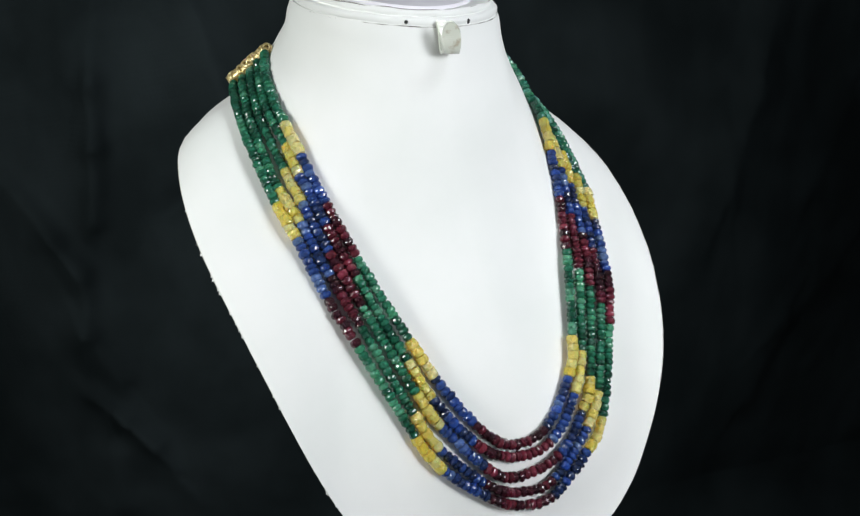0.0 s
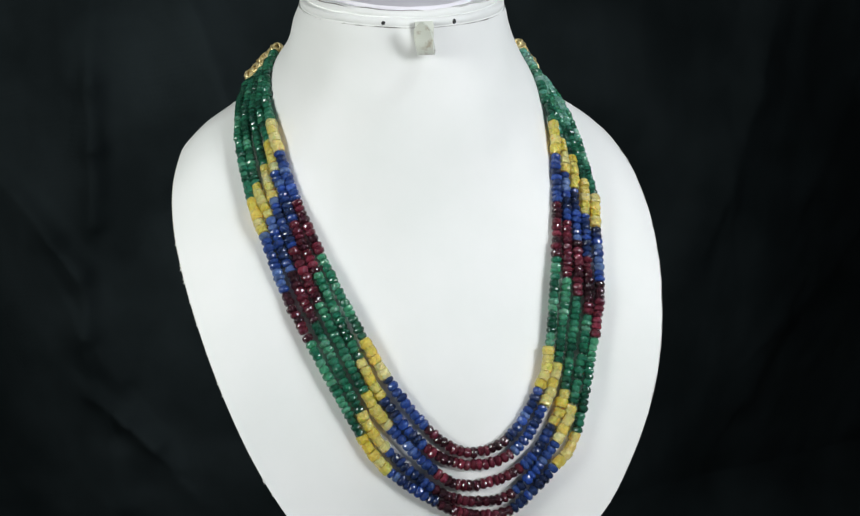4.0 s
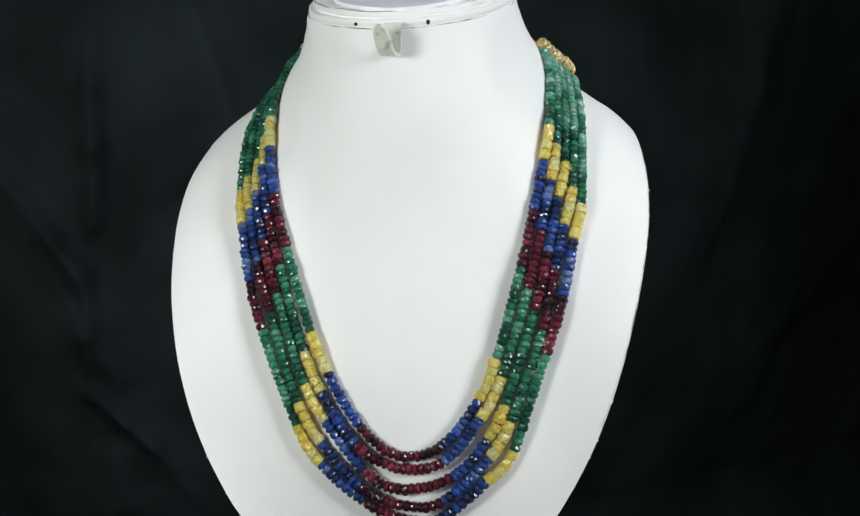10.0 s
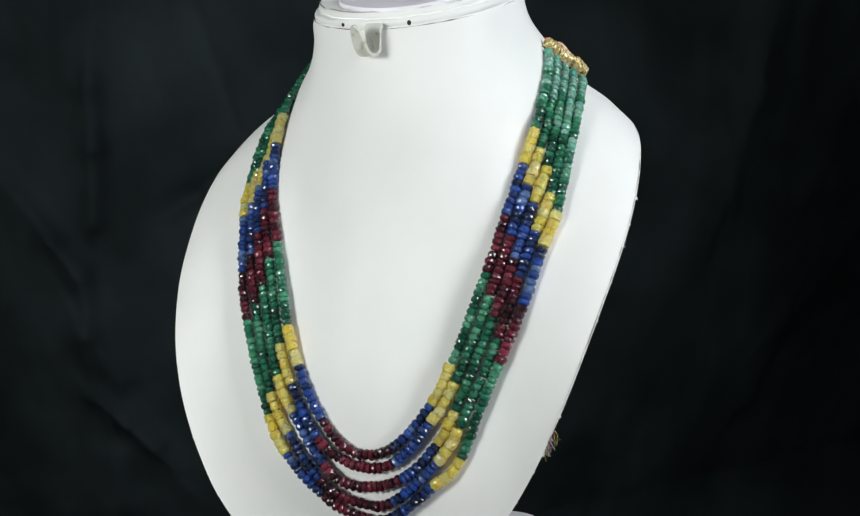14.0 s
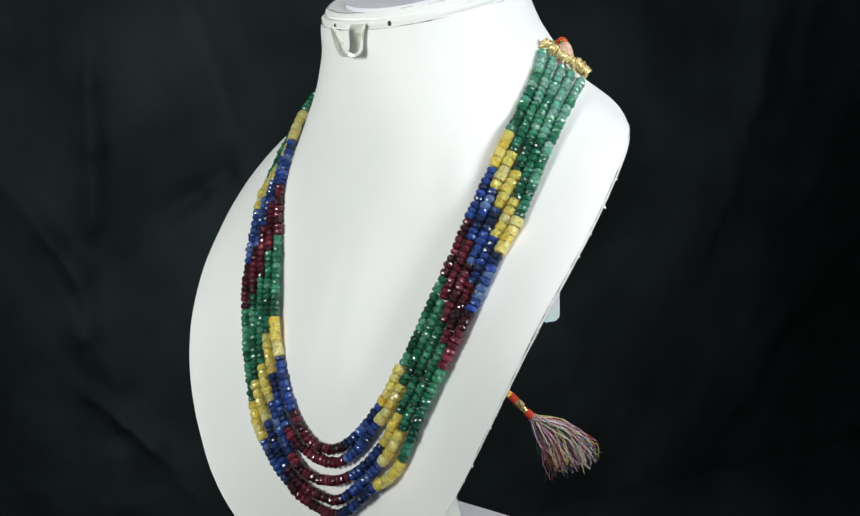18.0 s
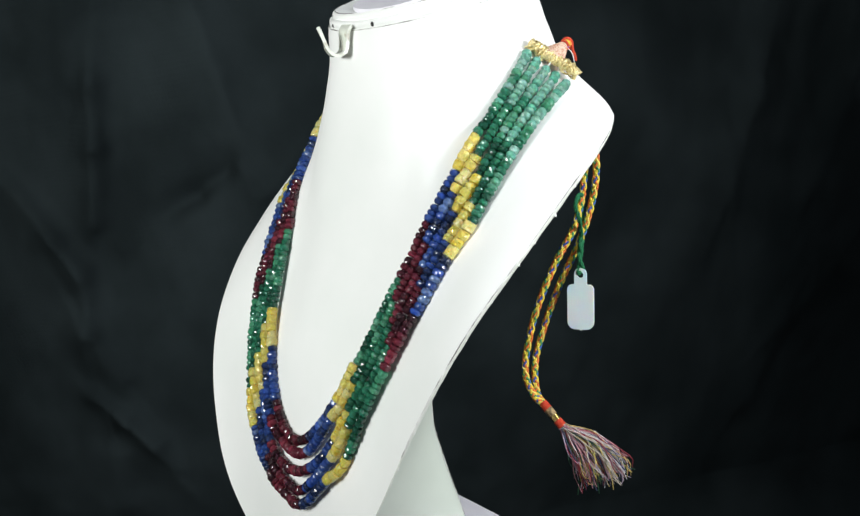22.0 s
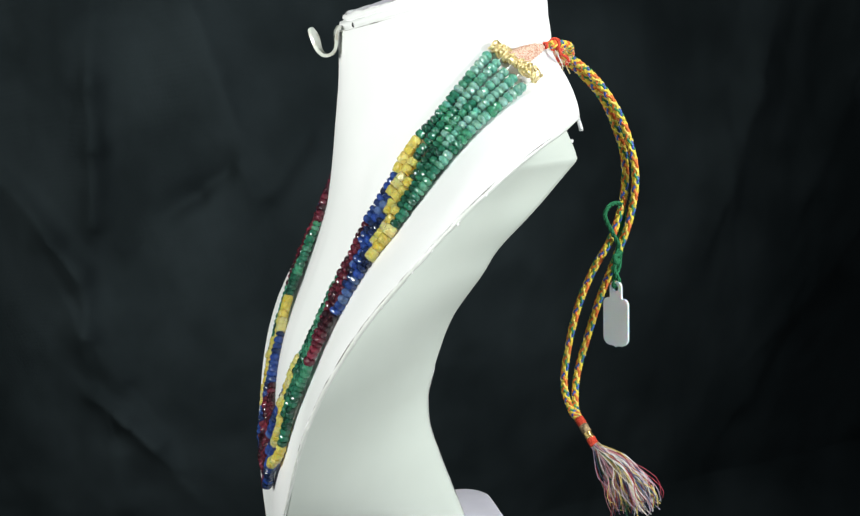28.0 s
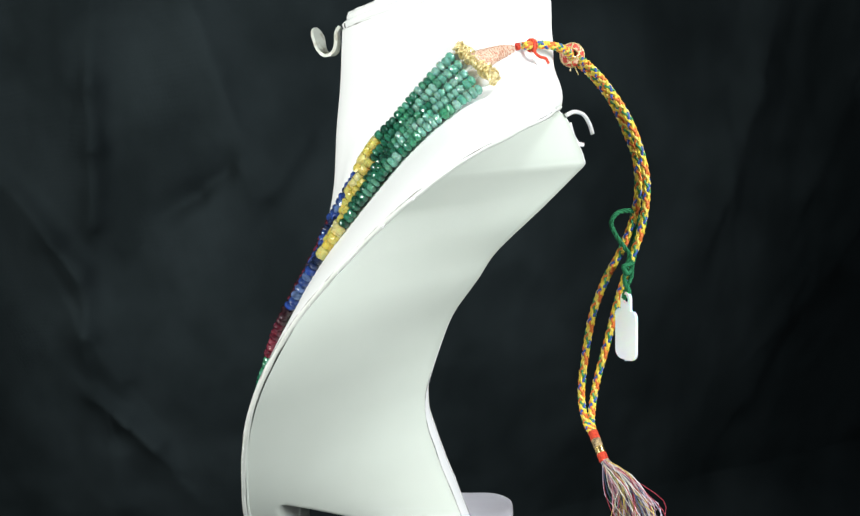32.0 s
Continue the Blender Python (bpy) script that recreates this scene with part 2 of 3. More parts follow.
cols = []
xs = [-1.6 + 0.1 * k for k in range(11)] + [-0.55 + 0.0045 * k for k in range(245)] + [0.6 + 0.1 * k for k in range(11)]
zs = [1.35 - 0.05 * k for k in range(15)] + [0.6 - 0.0055 * k for k in range(160)]
for x in xs:
    col = []
    for z in zs:
        col.append((x, 0.45 + recede(x) + shade_lean(z) - fold(x, z), z))
    for k in range(1, 10):
        a = math.pi / 2 * k / 9
        col.append((x, 0.45 + recede(x) + shade_lean(-0.275) - 0.09 * (1 - math.cos(a)), -0.275 - 0.085 * math.sin(a)))
    for k in range(1, 12):
        col.append((x, 0.36 + shade_lean(-0.275) + recede(x) * (1 - k / 11) - 0.18 * k, FLOOR + 0.003 * noise.noise((x * 4, k * 0.7, 0))))
    cols.append(col)
backdrop = part("backdrop", grid(cols), cloth, None, "black cotton cloth backdrop with soft creases", smooth=True)
tagged(backdrop, category="backdrop", kind="structure")

bm = bmesh.new()
bmesh.ops.create_cone(bm, cap_ends=True, segments=48, radius1=0.058, radius2=0.052, depth=-FLOOR - 0.0102,
                      matrix=Matrix.Translation((0, 0.0, (FLOOR - 0.0102) / 2)))
plinth = part("plinth", bm, plinth_black, None, "black round plinth under the display stand")
tagged(plinth, category="plinth", kind="structure")

# ---------------------------------------------------------------- the display stand
XC = -1.9       # its middle plane, millimetres
EDGE = [(-1.9, 74, -35.7), (37.6, 69.5, -34.9), (57.3, 66.4, -35.5), (75, 61.4, -36.7), (87.1, 54.6, -38.5), (96.5, 44.9, -42.7), (103.8, 35.5, -46.3),
        (110.4, 22, -53.7), (115.1, 2.1, -67.8), (116.4, -15.8, -83.9), (115.3, -32.2, -100.6), (112, -48.7, -120), (106.4, -63.3, -143.4),
        (100.1, -72.3, -163.7), (92.5, -78, -183.1), (83.1, -81.6, -202.1), (71.2, -84.6, -221), (54.5, -86, -238.3), (29.8, -86, -253.1), (-1.9, -85.5, -260)]
EDGE_LEFT = [(-1.9, 74, -35.7), (-41.8, 70.1, -34.4), (-62, 67.1, -34.8), (-80.2, 62.3, -35.9), (-92.7, 55.4, -37.6), (-102.6, 45.5, -41.8), (-110.4, 36, -45.6),
             (-117.7, 22.2, -53.1), (-122.8, 1.7, -67.7), (-123.6, -16.7, -84.8), (-121.4, -33.1, -102), (-117.2, -49.5, -120.9), (-110.9, -63.9, -143.2),
             (-104.3, -72.7, -162.9), (-96.7, -78.4, -182.3), (-87.4, -82.1, -201.5), (-75.3, -85.1, -220.7), (-58.4, -86.2, -238.3), (-33.7, -86.2, -253.1), (-1.9, -85.5, -260)]
BULGE = [[0.01, 0.78, -0.38, 0.12, -0.12, 0.12, 0.08],
         [3.16, -2.86, 5.11, 0.18, 0.31, -1.61, -2.05],
         [-5.43, -6.7, -30.58, -13.49, -0.65, 8.78, 7.41],
         [-2.75, 41.06, 85.64, 51.79, 4.55, -19.81, -6.24],
         [15.89, -55.39, -95.22, -65.06, -8.74, 18.8, -4.63],
         [-8.87, 21.62, 36.48, 26.38, 4.84, -6.29, 5.54]]


# gentle swells and hollows of the shell, millimetres: rows go down from the neck, columns round it
SWELL = [[1.02, 0.6, -0.2, -0.66, -0.57, -0.72, -0.55, -0.57],
        [-0.09, -0.4, -0.96, 0.01, -0.82, 0.31, -0.34, 0.25],
        [-0.29, -0.8, 0.83, 0.5, -0.21, 0.18, 0.04, 0.33],
        [-0.68, -1.4, 1.27, 1.03, -0.67, 0.29, -0.96, -0.37],
        [-0.45, -1.21, -0.13, 1.1, -0.29, -0.02, 0.24, 0.21],
        [-0.49, 1.09, -0.65, -0.47, 0.33, -1.2, -0.4, 1.39],
        [-2.1, 0.44, 1.41, 0.43, 0.26, 0.04, 1.04, -1.45],
        [0.16, 0.65, 1.26, 1.1, -0.09, 0.02, 0.81, 0.28]]
SWELL_AT = [(0, 0.06), (0.1, 0.08), (0.2, 0.09), (0.31, 0.10), (0.44, 0.12), (0.58, 0.13), (0.73, 0.14), (0.88, 0.14)]


def swell(az, u):
    """Millimetres by which the shell stands off its plain flare, at an azimuth and a way down (0..1)."""
    round_it = [1, math.cos(az), math.cos(2 * az), math.cos(3 * az), math.sin(az), math.sin(2 * az), math.sin(3 * az), math.cos(4 * az)]
    return (1 - u ** 4) * sum(math.exp(-((u - c) / w) ** 2) * sum(a * b for a, b in zip(row, round_it)) for row, (c, w) in zip(SWELL, SWELL_AT))


def neck_top(al):
    return 6 + 13 * (1 - math.cos(al))


NECK = 51.6


def flare(al, u):
    """How far the shell has opened from neck (0) to edge (1)."""
    g = u ** 2.2
    for i, row in enumerate(BULGE):
        g += u ** (i + 1) * (1 - u) * sum(c * math.cos(j * al) for j, c in enumerate(row))
    return g


def ease(v):
    v = min(max(v, 0.0), 1.0)
    return v * v * (3 - 2 * v)


def hem_way(p):
    """The way in which the hem turns: back along the sides and below, down behind."""
    way = Vector((0, 0.81, -0.58)).lerp(Vector((0, 0.05, -1)), ease((p.y - 5) / 35))
    return way.lerp(Vector((0, 1, 0.15)), ease((-150 - p.z) / 60)).normalized()


def hem_depth(p):
    """Depth of the hem that turns back from the shell's crest, millimetres: broad on one side and behind, narrow elsewhere."""
    return 0.7 + 0.8 * max(ease((p.x - XC - 22) / 45) * ease((p.z + 205) / 70), ease((p.y - 5) / 35))


def shell_columns(n, m, inset=0.0, hem=False):
    """Columns of points down the shell, or (hem) back from its crest."""
    ring = spline(EDGE, n) + spline(EDGE_LEFT, n)[-2:0:-1]
    cols = []
    for p in ring:
        dx, dy = p.x - XC, p.y - 16
        az = math.atan2(dx, -dy)
        al = abs(az)
        rb, way = math.hypot(dx, dy), Vector((dx, dy)).normalized()
        zt = neck_top(al)

        def at(u, out=0.0):
            r = NECK + (rb - NECK) * flare(al, u) + swell(az, u) - inset + out
            return mm(Vector((XC + way.x * r, 16 + way.y * r, zt + (p.z - zt) * u)) - hem_way(p) * (hem_depth(p) - 0.7) * u ** 7)

        if hem:
            cols.append([at(1, 0.3 * math.sin(math.pi * k / m) + 0.12 * k / m * noise.noise((p.x * 0.2, p.z * 0.2, k))) + hem_way(p) * (hem_depth(p) / 1000 * k / m) for k in range(m + 1)])
        else:
            cols.append([at(k / m) for k in range(m + 1)])
    return cols


stand = tagged(new("necklace_display_stand"), "white leatherette necklace display stand with worn edges", "display stand")
outer = shell_columns(90, 48)
SURF = BVHTree.FromPolygons(*grid(outer, closed=True))
front = shell_columns(120, 56)
part("front_shell", grid(front, closed=True), white_leather, stand, "smooth white leatherette front", smooth=True)
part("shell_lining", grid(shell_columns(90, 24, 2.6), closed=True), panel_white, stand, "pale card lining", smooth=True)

# the hem: turns back from the crest, then in under the shell
edge = []
for c in outer:
    p = 1000 * c[-1] - Vector((0, 0, 1000 * H))
    edge.append(c[-1] + hem_way(p) * (hem_depth(p) / 1000))
hems = shell_columns(240, 5, hem=True)
slopes = [(c[-3] - c[-1]).normalized() for c in shell_columns(240, 40)]
bm = bmesh.new()
rings = []
for i, c in enumerate(hems):
    down = (c[-1] - c[-2]).normalized()
    inn = slopes[i]
    wob = 0.0003 * noise.noise(c[-1] * 160)
    line = c + [c[-1] + inn * a + down * (b + wob) for a, b in ((0.0001, 0.0005), (0.0006, 0.0009), (0.0032, 0.0006))]
    rings.append([bm.verts.new(p) for p in line])
for a, b in zip(rings, rings[1:] + rings[:1]):
    for k in range(len(a) - 1):
        bm.faces.new((a[k], a[k + 1], b[k + 1], b[k]))
part("edging", bm, hem_white, stand, "pale turned-back edging strip", smooth=True)
# the open joint along the crest, scuffed dark in places
broad = [c for c in hems if hem_depth(1000 * c[0] - Vector((0, 0, 1000 * H))) > 1.0]
start = max(range(len(broad)), key=lambda i: (broad[i][0] - broad[i - 1][0]).length)
bm = bmesh.new()
tube(bm, [c[0] + 0.00012 * noise.noise_vector(c[0] * 260) for c in broad[start:] + broad[:start]], 0.00026, 5)
part("edging_seam", bm, crest_scuff, stand, "scuffed seam along the edging", smooth=True)

# the strut behind the shell: two flat cheeks and a narrow back strip
SPINE = [(70, -34.8), (73, -38.3), (76, -41.5), (80.1, -50.3), (83.4, -58), (84.6, -61.8), (84.9, -64.8), (81.2, -68.9), (68, -81.2), (40.8, -105.8), (30, -121), (16, -141), (8, -160), (2.5, -176), (0.3, -185), (0.3, -196),
         (2, -205), (4.3, -212), (7.2, -222), (10.7, -232), (14, -241), (17.4, -251), (22.5, -266)]
spine_line = spline([(0, y, z) for y, z in SPINE], 180)


def cheek(z, sgn):
    """Half width of the back strip."""
    f = min(max((-135 - z) / 60, 0.0), 1.0)
    return 5.5 + ease(f) * (3.5 if sgn > 0 else 13.5) + 9 * ease((-64 - z) / 34) * (1 - ease((-112 - z) / 54))


RIMS = {1: spline(EDGE[2:], 160), -1: spline(EDGE_LEFT[2:], 160)}


def panel_front(z, sgn):
    """Where a side panel meets the shell, just inside its rim: x and y."""
    rim = RIMS[sgn]
    for a, b in zip(rim, rim[1:]):
        if z >= b.z:
            break
    p = a.lerp(b, min(max((a.z - z) / (a.z - b.z), 0.0), 1.0))
    x, y = XC + sgn * max(14.0, abs(p.x - XC) - 3.5), p.y + 2.0
    # higher up it leaves the rim and runs in under the shell
    hit = SURF.ray_cast(mm((XC + sgn * 40, 30, min(z, -80))), Vector((0, -1, 0)))[0]
    deep = hit.y * 1000 + 2 if hit else y
    if z > -80:
        deep += (18 - deep) * (z + 80) / 45
    f = 0.7 * (1 - ease((-80 - z) / 80))
    return x + (XC + sgn * 40 - x) * f, y + (deep - y) * f


def arch(y):
    """The cut-out over the turntable: its upper edge."""
    return -1000.0 if y < -69 else -224.5 - 0.65 * (y + 67)


for sgn in (1, -1):
    m = 44
    cols = []
    fronts = {p.z: panel_front(p.z, sgn) for p in spine_line}
    for j in range(m + 1):
        f = j / m
        col = []
        for p in spine_line:
            x0, y0 = fronts[p.z]
            x1 = XC + sgn * (cheek(p.z, sgn) - 1.6 * max(0.0, f - 0.98) / 0.02)
            y = y0 + (p.y - y0) * f
            z = max(p.z, arch(y))
            hollow = 0.2 * math.sin(math.pi * f) * noise.noise((y * 0.02, z * 0.02, sgn))
            col.append(mm((x1 + (x0 - x1) * (1 - f) + hollow, y, z)))
        cols.append(col)
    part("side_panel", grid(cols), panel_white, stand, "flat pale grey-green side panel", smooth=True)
    bm = bmesh.new()
    tube(bm, [mm((XC + sgn * (cheek(p.z, sgn) - 1.2), p.y + 0.1, p.z)) for p in spine_line[::3] if p.z < -168], 0.00018, 5)
    part("panel_seam", bm, seam_grey, stand, "scuffed seam along the back strip", smooth=True)
cols = []
for p in spine_line:
    a, b = cheek(p.z, -1) - 2, cheek(p.z, 1) - 2
    cols.append([mm((XC - a, p.y, p.z)), mm((XC - a * 0.5, p.y + 0.5, p.z)), mm((XC + b * 0.5, p.y + 0.5, p.z)), mm((XC + b, p.y, p.z))])
part("spine", grid(cols), white_leather, stand, "narrow white back strip", smooth=True)

# foot: a broad board with rounded corners
bm = bmesh.new()
out = [(-56, -24), (54, -24)] + [(40 + 14 * math.cos(a), 31 + 14 * math.sin(a)) for a in [math.pi / 2 * k / 8 for k in range(9)]]
out += [(-40 - 16 * math.sin(a), 29 + 16 * math.cos(a)) for a in [math.pi / 2 * k / 8 for k in range(9)]]
rings = []
for sh, z in ((0, -272), (0, -265.6), (0.5, -264.0), (1.6, -263.2), (3.2, -262.9)):
    rings.append([bm.verts.new(mm((-2 + x * (1 - sh / 56), 10 + (y - 10) * (1 - sh / 34), z))) for x, y in out])
for a, b in zip(rings, rings[1:]):
    for k in range(len(a)):
        bm.faces.new((a[k], a[(k + 1) % len(a)], b[(k + 1) % len(a)], b[k]))
bm.faces.new(rings[-1])
bm.faces.new(rings[0][::-1])
part("foot", bm, top_white, stand, "lilac-white rounded foot board", smooth=False)


# neck top: two ridges, a ledge and the lid
def neck_ring(dr, dz, n=96, uneven=0.0):
    out = []
    for k in range(n):
        a = 2 * math.pi * k / n
        al = abs((a + math.pi) % (2 * math.pi) - math.pi)
        r = NECK + swell(a, 0) + dr + uneven * noise.noise((math.cos(a) * 4, math.sin(a) * 4, dz * 0.6))
        out.append(mm((XC + math.sin(a) * r, 16 - math.cos(a) * r, neck_top(al) + dz + uneven * 0.8 * noise.noise((math.cos(a) * 5, math.sin(a) * 5, dz * 0.4 + 7)))))
    return out


profile = [(-0.3, -0.9), (0.1, -0.5), (-0.6, -0.2), (-1.3, 0.1), (-0.8, 0.5), (-0.5, 1.0), (-0.4, 2.7), (-0.9, 3.6), (-2.0, 4.0), (-4.2, 4.1), (-4.2, 4.7),
           (-2.7, 4.9), (-2.5, 5.6), (-2.6, 6.7), (-3.1, 7.5), (-4.2, 7.9), (-6.0, 7.9), (-14.0, 7.6)]
rings = [neck_ring(a, b, 96, 0.75 if b > 2.5 else 0.25) for a, b in profile]
cols = [[r[k] for r in rings] for k in range(96)]
part("collar", grid(cols, closed=True), white_leather, stand, "ridged white collar round the neck top", smooth=True)
bm = bmesh.new()
tube(bm, neck_ring(-0.1, -0.45, 96, 0.25), 0.00029, 5, closed=True)
part("collar_seam", bm, seam_grey, stand, "scuffed grey seam under the collar", smooth=True)
bm = bmesh.new()
tube(bm, neck_ring(-3.3, 7.6, 96, 0.75), 0.00030, 5, closed=True)
part("collar_scuffs", bm, ledge_scuff, stand, "grey scuffs along the collar's upper edge", smooth=True)
bm = bmesh.new()
vs = [bm.verts.new(p) for p in neck_ring(-13.0, 7.4)]
bm.faces.new(vs)
ret = bmesh.ops.extrude_face_region(bm, geom=bm.faces[:])
for v in [g for g in ret["geom"] if isinstance(g, bmesh.types.BMVert)]:
    v.co.z += 0.0022
part("lid", bm, top_white, stand, "lilac-white lid on the neck")
# notches: near-black blobs whose colour stands in for the shade inside
for x, tall in ((-20.7, 0.9), (13.9, 1.2)):
    bm = bmesh.new()
    r = NECK + swell(math.asin((x - XC) / NECK), 0) - 0.8
    y = 16 - math.sqrt(r * r - (x - XC) ** 2)
    turn = Matrix.Translation(mm((x, y, neck_top(math.atan2(x - XC, 16 - y)) + 1.5))) @ Matrix.Rotation(math.atan2(x - XC, 16 - y), 4, "Z")
    bmesh.ops.create_uvsphere(bm, u_segments=12, v_segments=8, radius=0.0011, matrix=turn @ Matrix.Diagonal((1.0, 0.7, tall, 1)))
    part("rivet_hole", bm, dark_hole, stand, "notch in the collar, its inner shade painted near-black")


# front hook: a folded plastic strip
def strip(path, width, thick):
    bm = bmesh.new()
    fr = frames_along(path)
    rings = []
    for i, (p, (t, s, u)) in enumerate(zip(path, fr)):
        f = i / (len(path) - 1)
        a, width_here = radians(36) * f ** 1.5, width * math.sqrt(max(0.08, 1 - max(0.0, (f - 0.86) / 0.14) ** 2)) * (1 + 0.05 * math.sin(17 * f))
        x = Vector((math.cos(a), -math.sin(a), 0))
        n = t.cross(x).normalized()
        rings.append([bm.verts.new(p + x * a * width_here / 2 + n * b * thick / 2) for a, b in ((-1, -1), (1, -1), (1, 1), (-1, 1))])
    for a, b in zip(rings, rings[1:]):
        for k in range(4):
            bm.faces.new((a[k], a[(k + 1) % 4], b[(k + 1) % 4], b[k]))
    bm.faces.new(rings[0][::-1])
    bm.faces.new(rings[-1])
    return bm


path = [mm(p) for p in spline([(-2, -36.5, 8), (-2, -38.2, 5), (-2, -38.6, -1), (-2, -40, -4.8), (-3, -43.8, -6.2), (-4, -47, -3.2), (-5, -48.4, 2), (-6, -50.4, 7.6)], 40)]
part("hook", strip(path, 0.0084, 0.0016), plastic, stand, "bent milky plastic hook", smooth=False)
# back hooks
for ctrl in ([(3, 75.5, -40), (1, 80, -38.2), (-1, 85, -40), (-3, 88, -45), (-3.5, 89.6, -50)], [(-4, 78, -44), (-4, 79.5, -50), (-4, 82, -54.5), (-5, 85, -55.5)]):
    bm = bmesh.new()
    tube(bm, [mm(p) for p in spline(ctrl, 14)], 0.0011, 6)
    part("back_hook", bm, white_leather, stand, "small bent white wire hook", smooth=True)

# frayed slivers along the edging, in clusters
bm = bmesh.new()
rnd = random.Random(4)
sides = [i for i, p in enumerate(edge) if p.y < -0.005]
hearts = [rnd.choice(sides) for k in range(11)]
hearts += [i for i, p in enumerate(edge) if p.x < -0.06 and -0.225 < p.z - H < -0.10 and i % 3 == 0]
for k in range(44):
    i = (rnd.choice(hearts) + round(rnd.gauss(0, 4))) % len(edge)
    p = edge[i].lerp(edge[(i + 1) % len(edge)], rnd.random())
    along = (edge[(i + 1) % len(edge)] - edge[i]).normalized()
    down = (outer[i][-1] - outer[i][-2]).normalized()
    out_way = (down * rnd.uniform(0.3, 1.0) + (p - mm((XC, 16, p.z * 1000 - H * 1000))).normalized() * rnd.uniform(0, 0.7) + along * rnd.uniform(-0.9, 0.9)).normalized()
    tall, wide = rnd.uniform(0.0001, 0.0005) * rnd.choice((0.6, 1, 1, 1.6)), rnd.uniform(0.0005, 0.0014)
    side = out_way.cross(Vector((0.3, 0.5, 0.8))).normalized()
    root = p - down * 0.0004
    vs = [bm.verts.new(root + along * wide), bm.verts.new(root - along * wide), bm.verts.new(root + side * 0.0004),
          bm.verts.new(p + down * 0.0008 + out_way * tall + along * rnd.uniform(-0.0004, 0.0004))]
    for f in ((0, 1, 2), (0, 3, 1), (1, 3, 2), (2, 3, 0)):
        bm.faces.new([vs[v] for v in f])
tagged(part("frayed_edge", bm, rim_white, stand, "frayed white crumbs along the edging"), kind="stuff")

# ---------------------------------------------------------------- the necklace
necklace = tagged(new("necklace"), "five-strand necklace of green, yellow, blue and red faceted stone beads", "necklace")
# the first two places on each half, on the inner and on the outer strand: clasp and shoulder
RIGHT = [((61.5, 26, -5), (76.8, 40.9, -16.6)), ((67.2, 2, -30), (83.5, 3, -45))]
LEFT = [((-65.4, 35.1, -2.8), (-79.7, 49.3, -15.3)), ((-73.8, 6, -24.5), (-89, 6, -41.5))]
ORDER = ["emerald", "citrine", "sapphire", "ruby", "emerald", "citrine", "sapphire", "ruby"]
PITCH = {"emerald": 3.0, "citrine": 4.3, "sapphire": 3.15, "ruby": 3.1}
WIDE = {"emerald": 2.5, "citrine": 2.85, "sapphire": 2.7, "ruby": 2.66}


RONDELLE = ((-0.74, 0.50, 0), (-0.60, 0.80, 0.5), (-0.27, 0.97, 0), (0.0, 1.01, 0.5), (0.28, 0.97, 0), (0.61, 0.80, 0.5), (0.74, 0.50, 0))
NUGGET = ((-0.74, 0.72, 0), (-0.65, 0.91, 0.5), (-0.3, 0.98, 0), (0.0, 1.0, 0.5), (0.3, 0.98, 0), (0.65, 0.91, 0.5), (0.74, 0.72, 0))


def rondelle(seed, sides=14, rough=0.045, profile=RONDELLE):
    """A faceted bead, 2 across and 1.5 long, its hole along z."""
    rnd = random.Random(seed)
    bm = bmesh.new()
    rings = []
    for z, r, turn in profile:
        rings.append([bm.verts.new(((r + rnd.uniform(-rough, rough)) * math.cos(2 * math.pi * (k + turn) / sides),
                                    (r + rnd.uniform(-rough, rough)) * math.sin(2 * math.pi * (k + turn) / sides), z + rnd.uniform(-rough, rough))) for k in range(sides)])
    for i, (a, b) in enumerate(zip(rings, rings[1:])):
        odd = i % 2
        for k in range(sides):
            n = (k + 1) % sides
            if odd:
                bm.faces.new((a[k], b[n], b[k]))
                bm.faces.new((a[k], a[n], b[n]))
            else:
                bm.faces.new((a[k], a[n], b[k]))
                bm.faces.new((a[n], b[n], b[k]))
    bm.faces.new(rings[0][::-1])
    bm.faces.new(rings[-1])
    bmesh.ops.recalc_face_normals(bm, faces=bm.faces)
    return bm


BEADS = {}
for g, kind in enumerate(GEMS):
    BEADS[kind] = []
    for k in range(6):
        me = bpy.data.meshes.new("bead")
        b = rondelle(10 * g + k, 9, 0.10, NUGGET) if kind == "citrine" else rondelle(10 * g + k, 11, 0.06)
        b.to_mesh(me)
        b.free()
        me.materials.append(GEMS[kind])
        BEADS[kind].append(me)

rnd = random.Random(11)


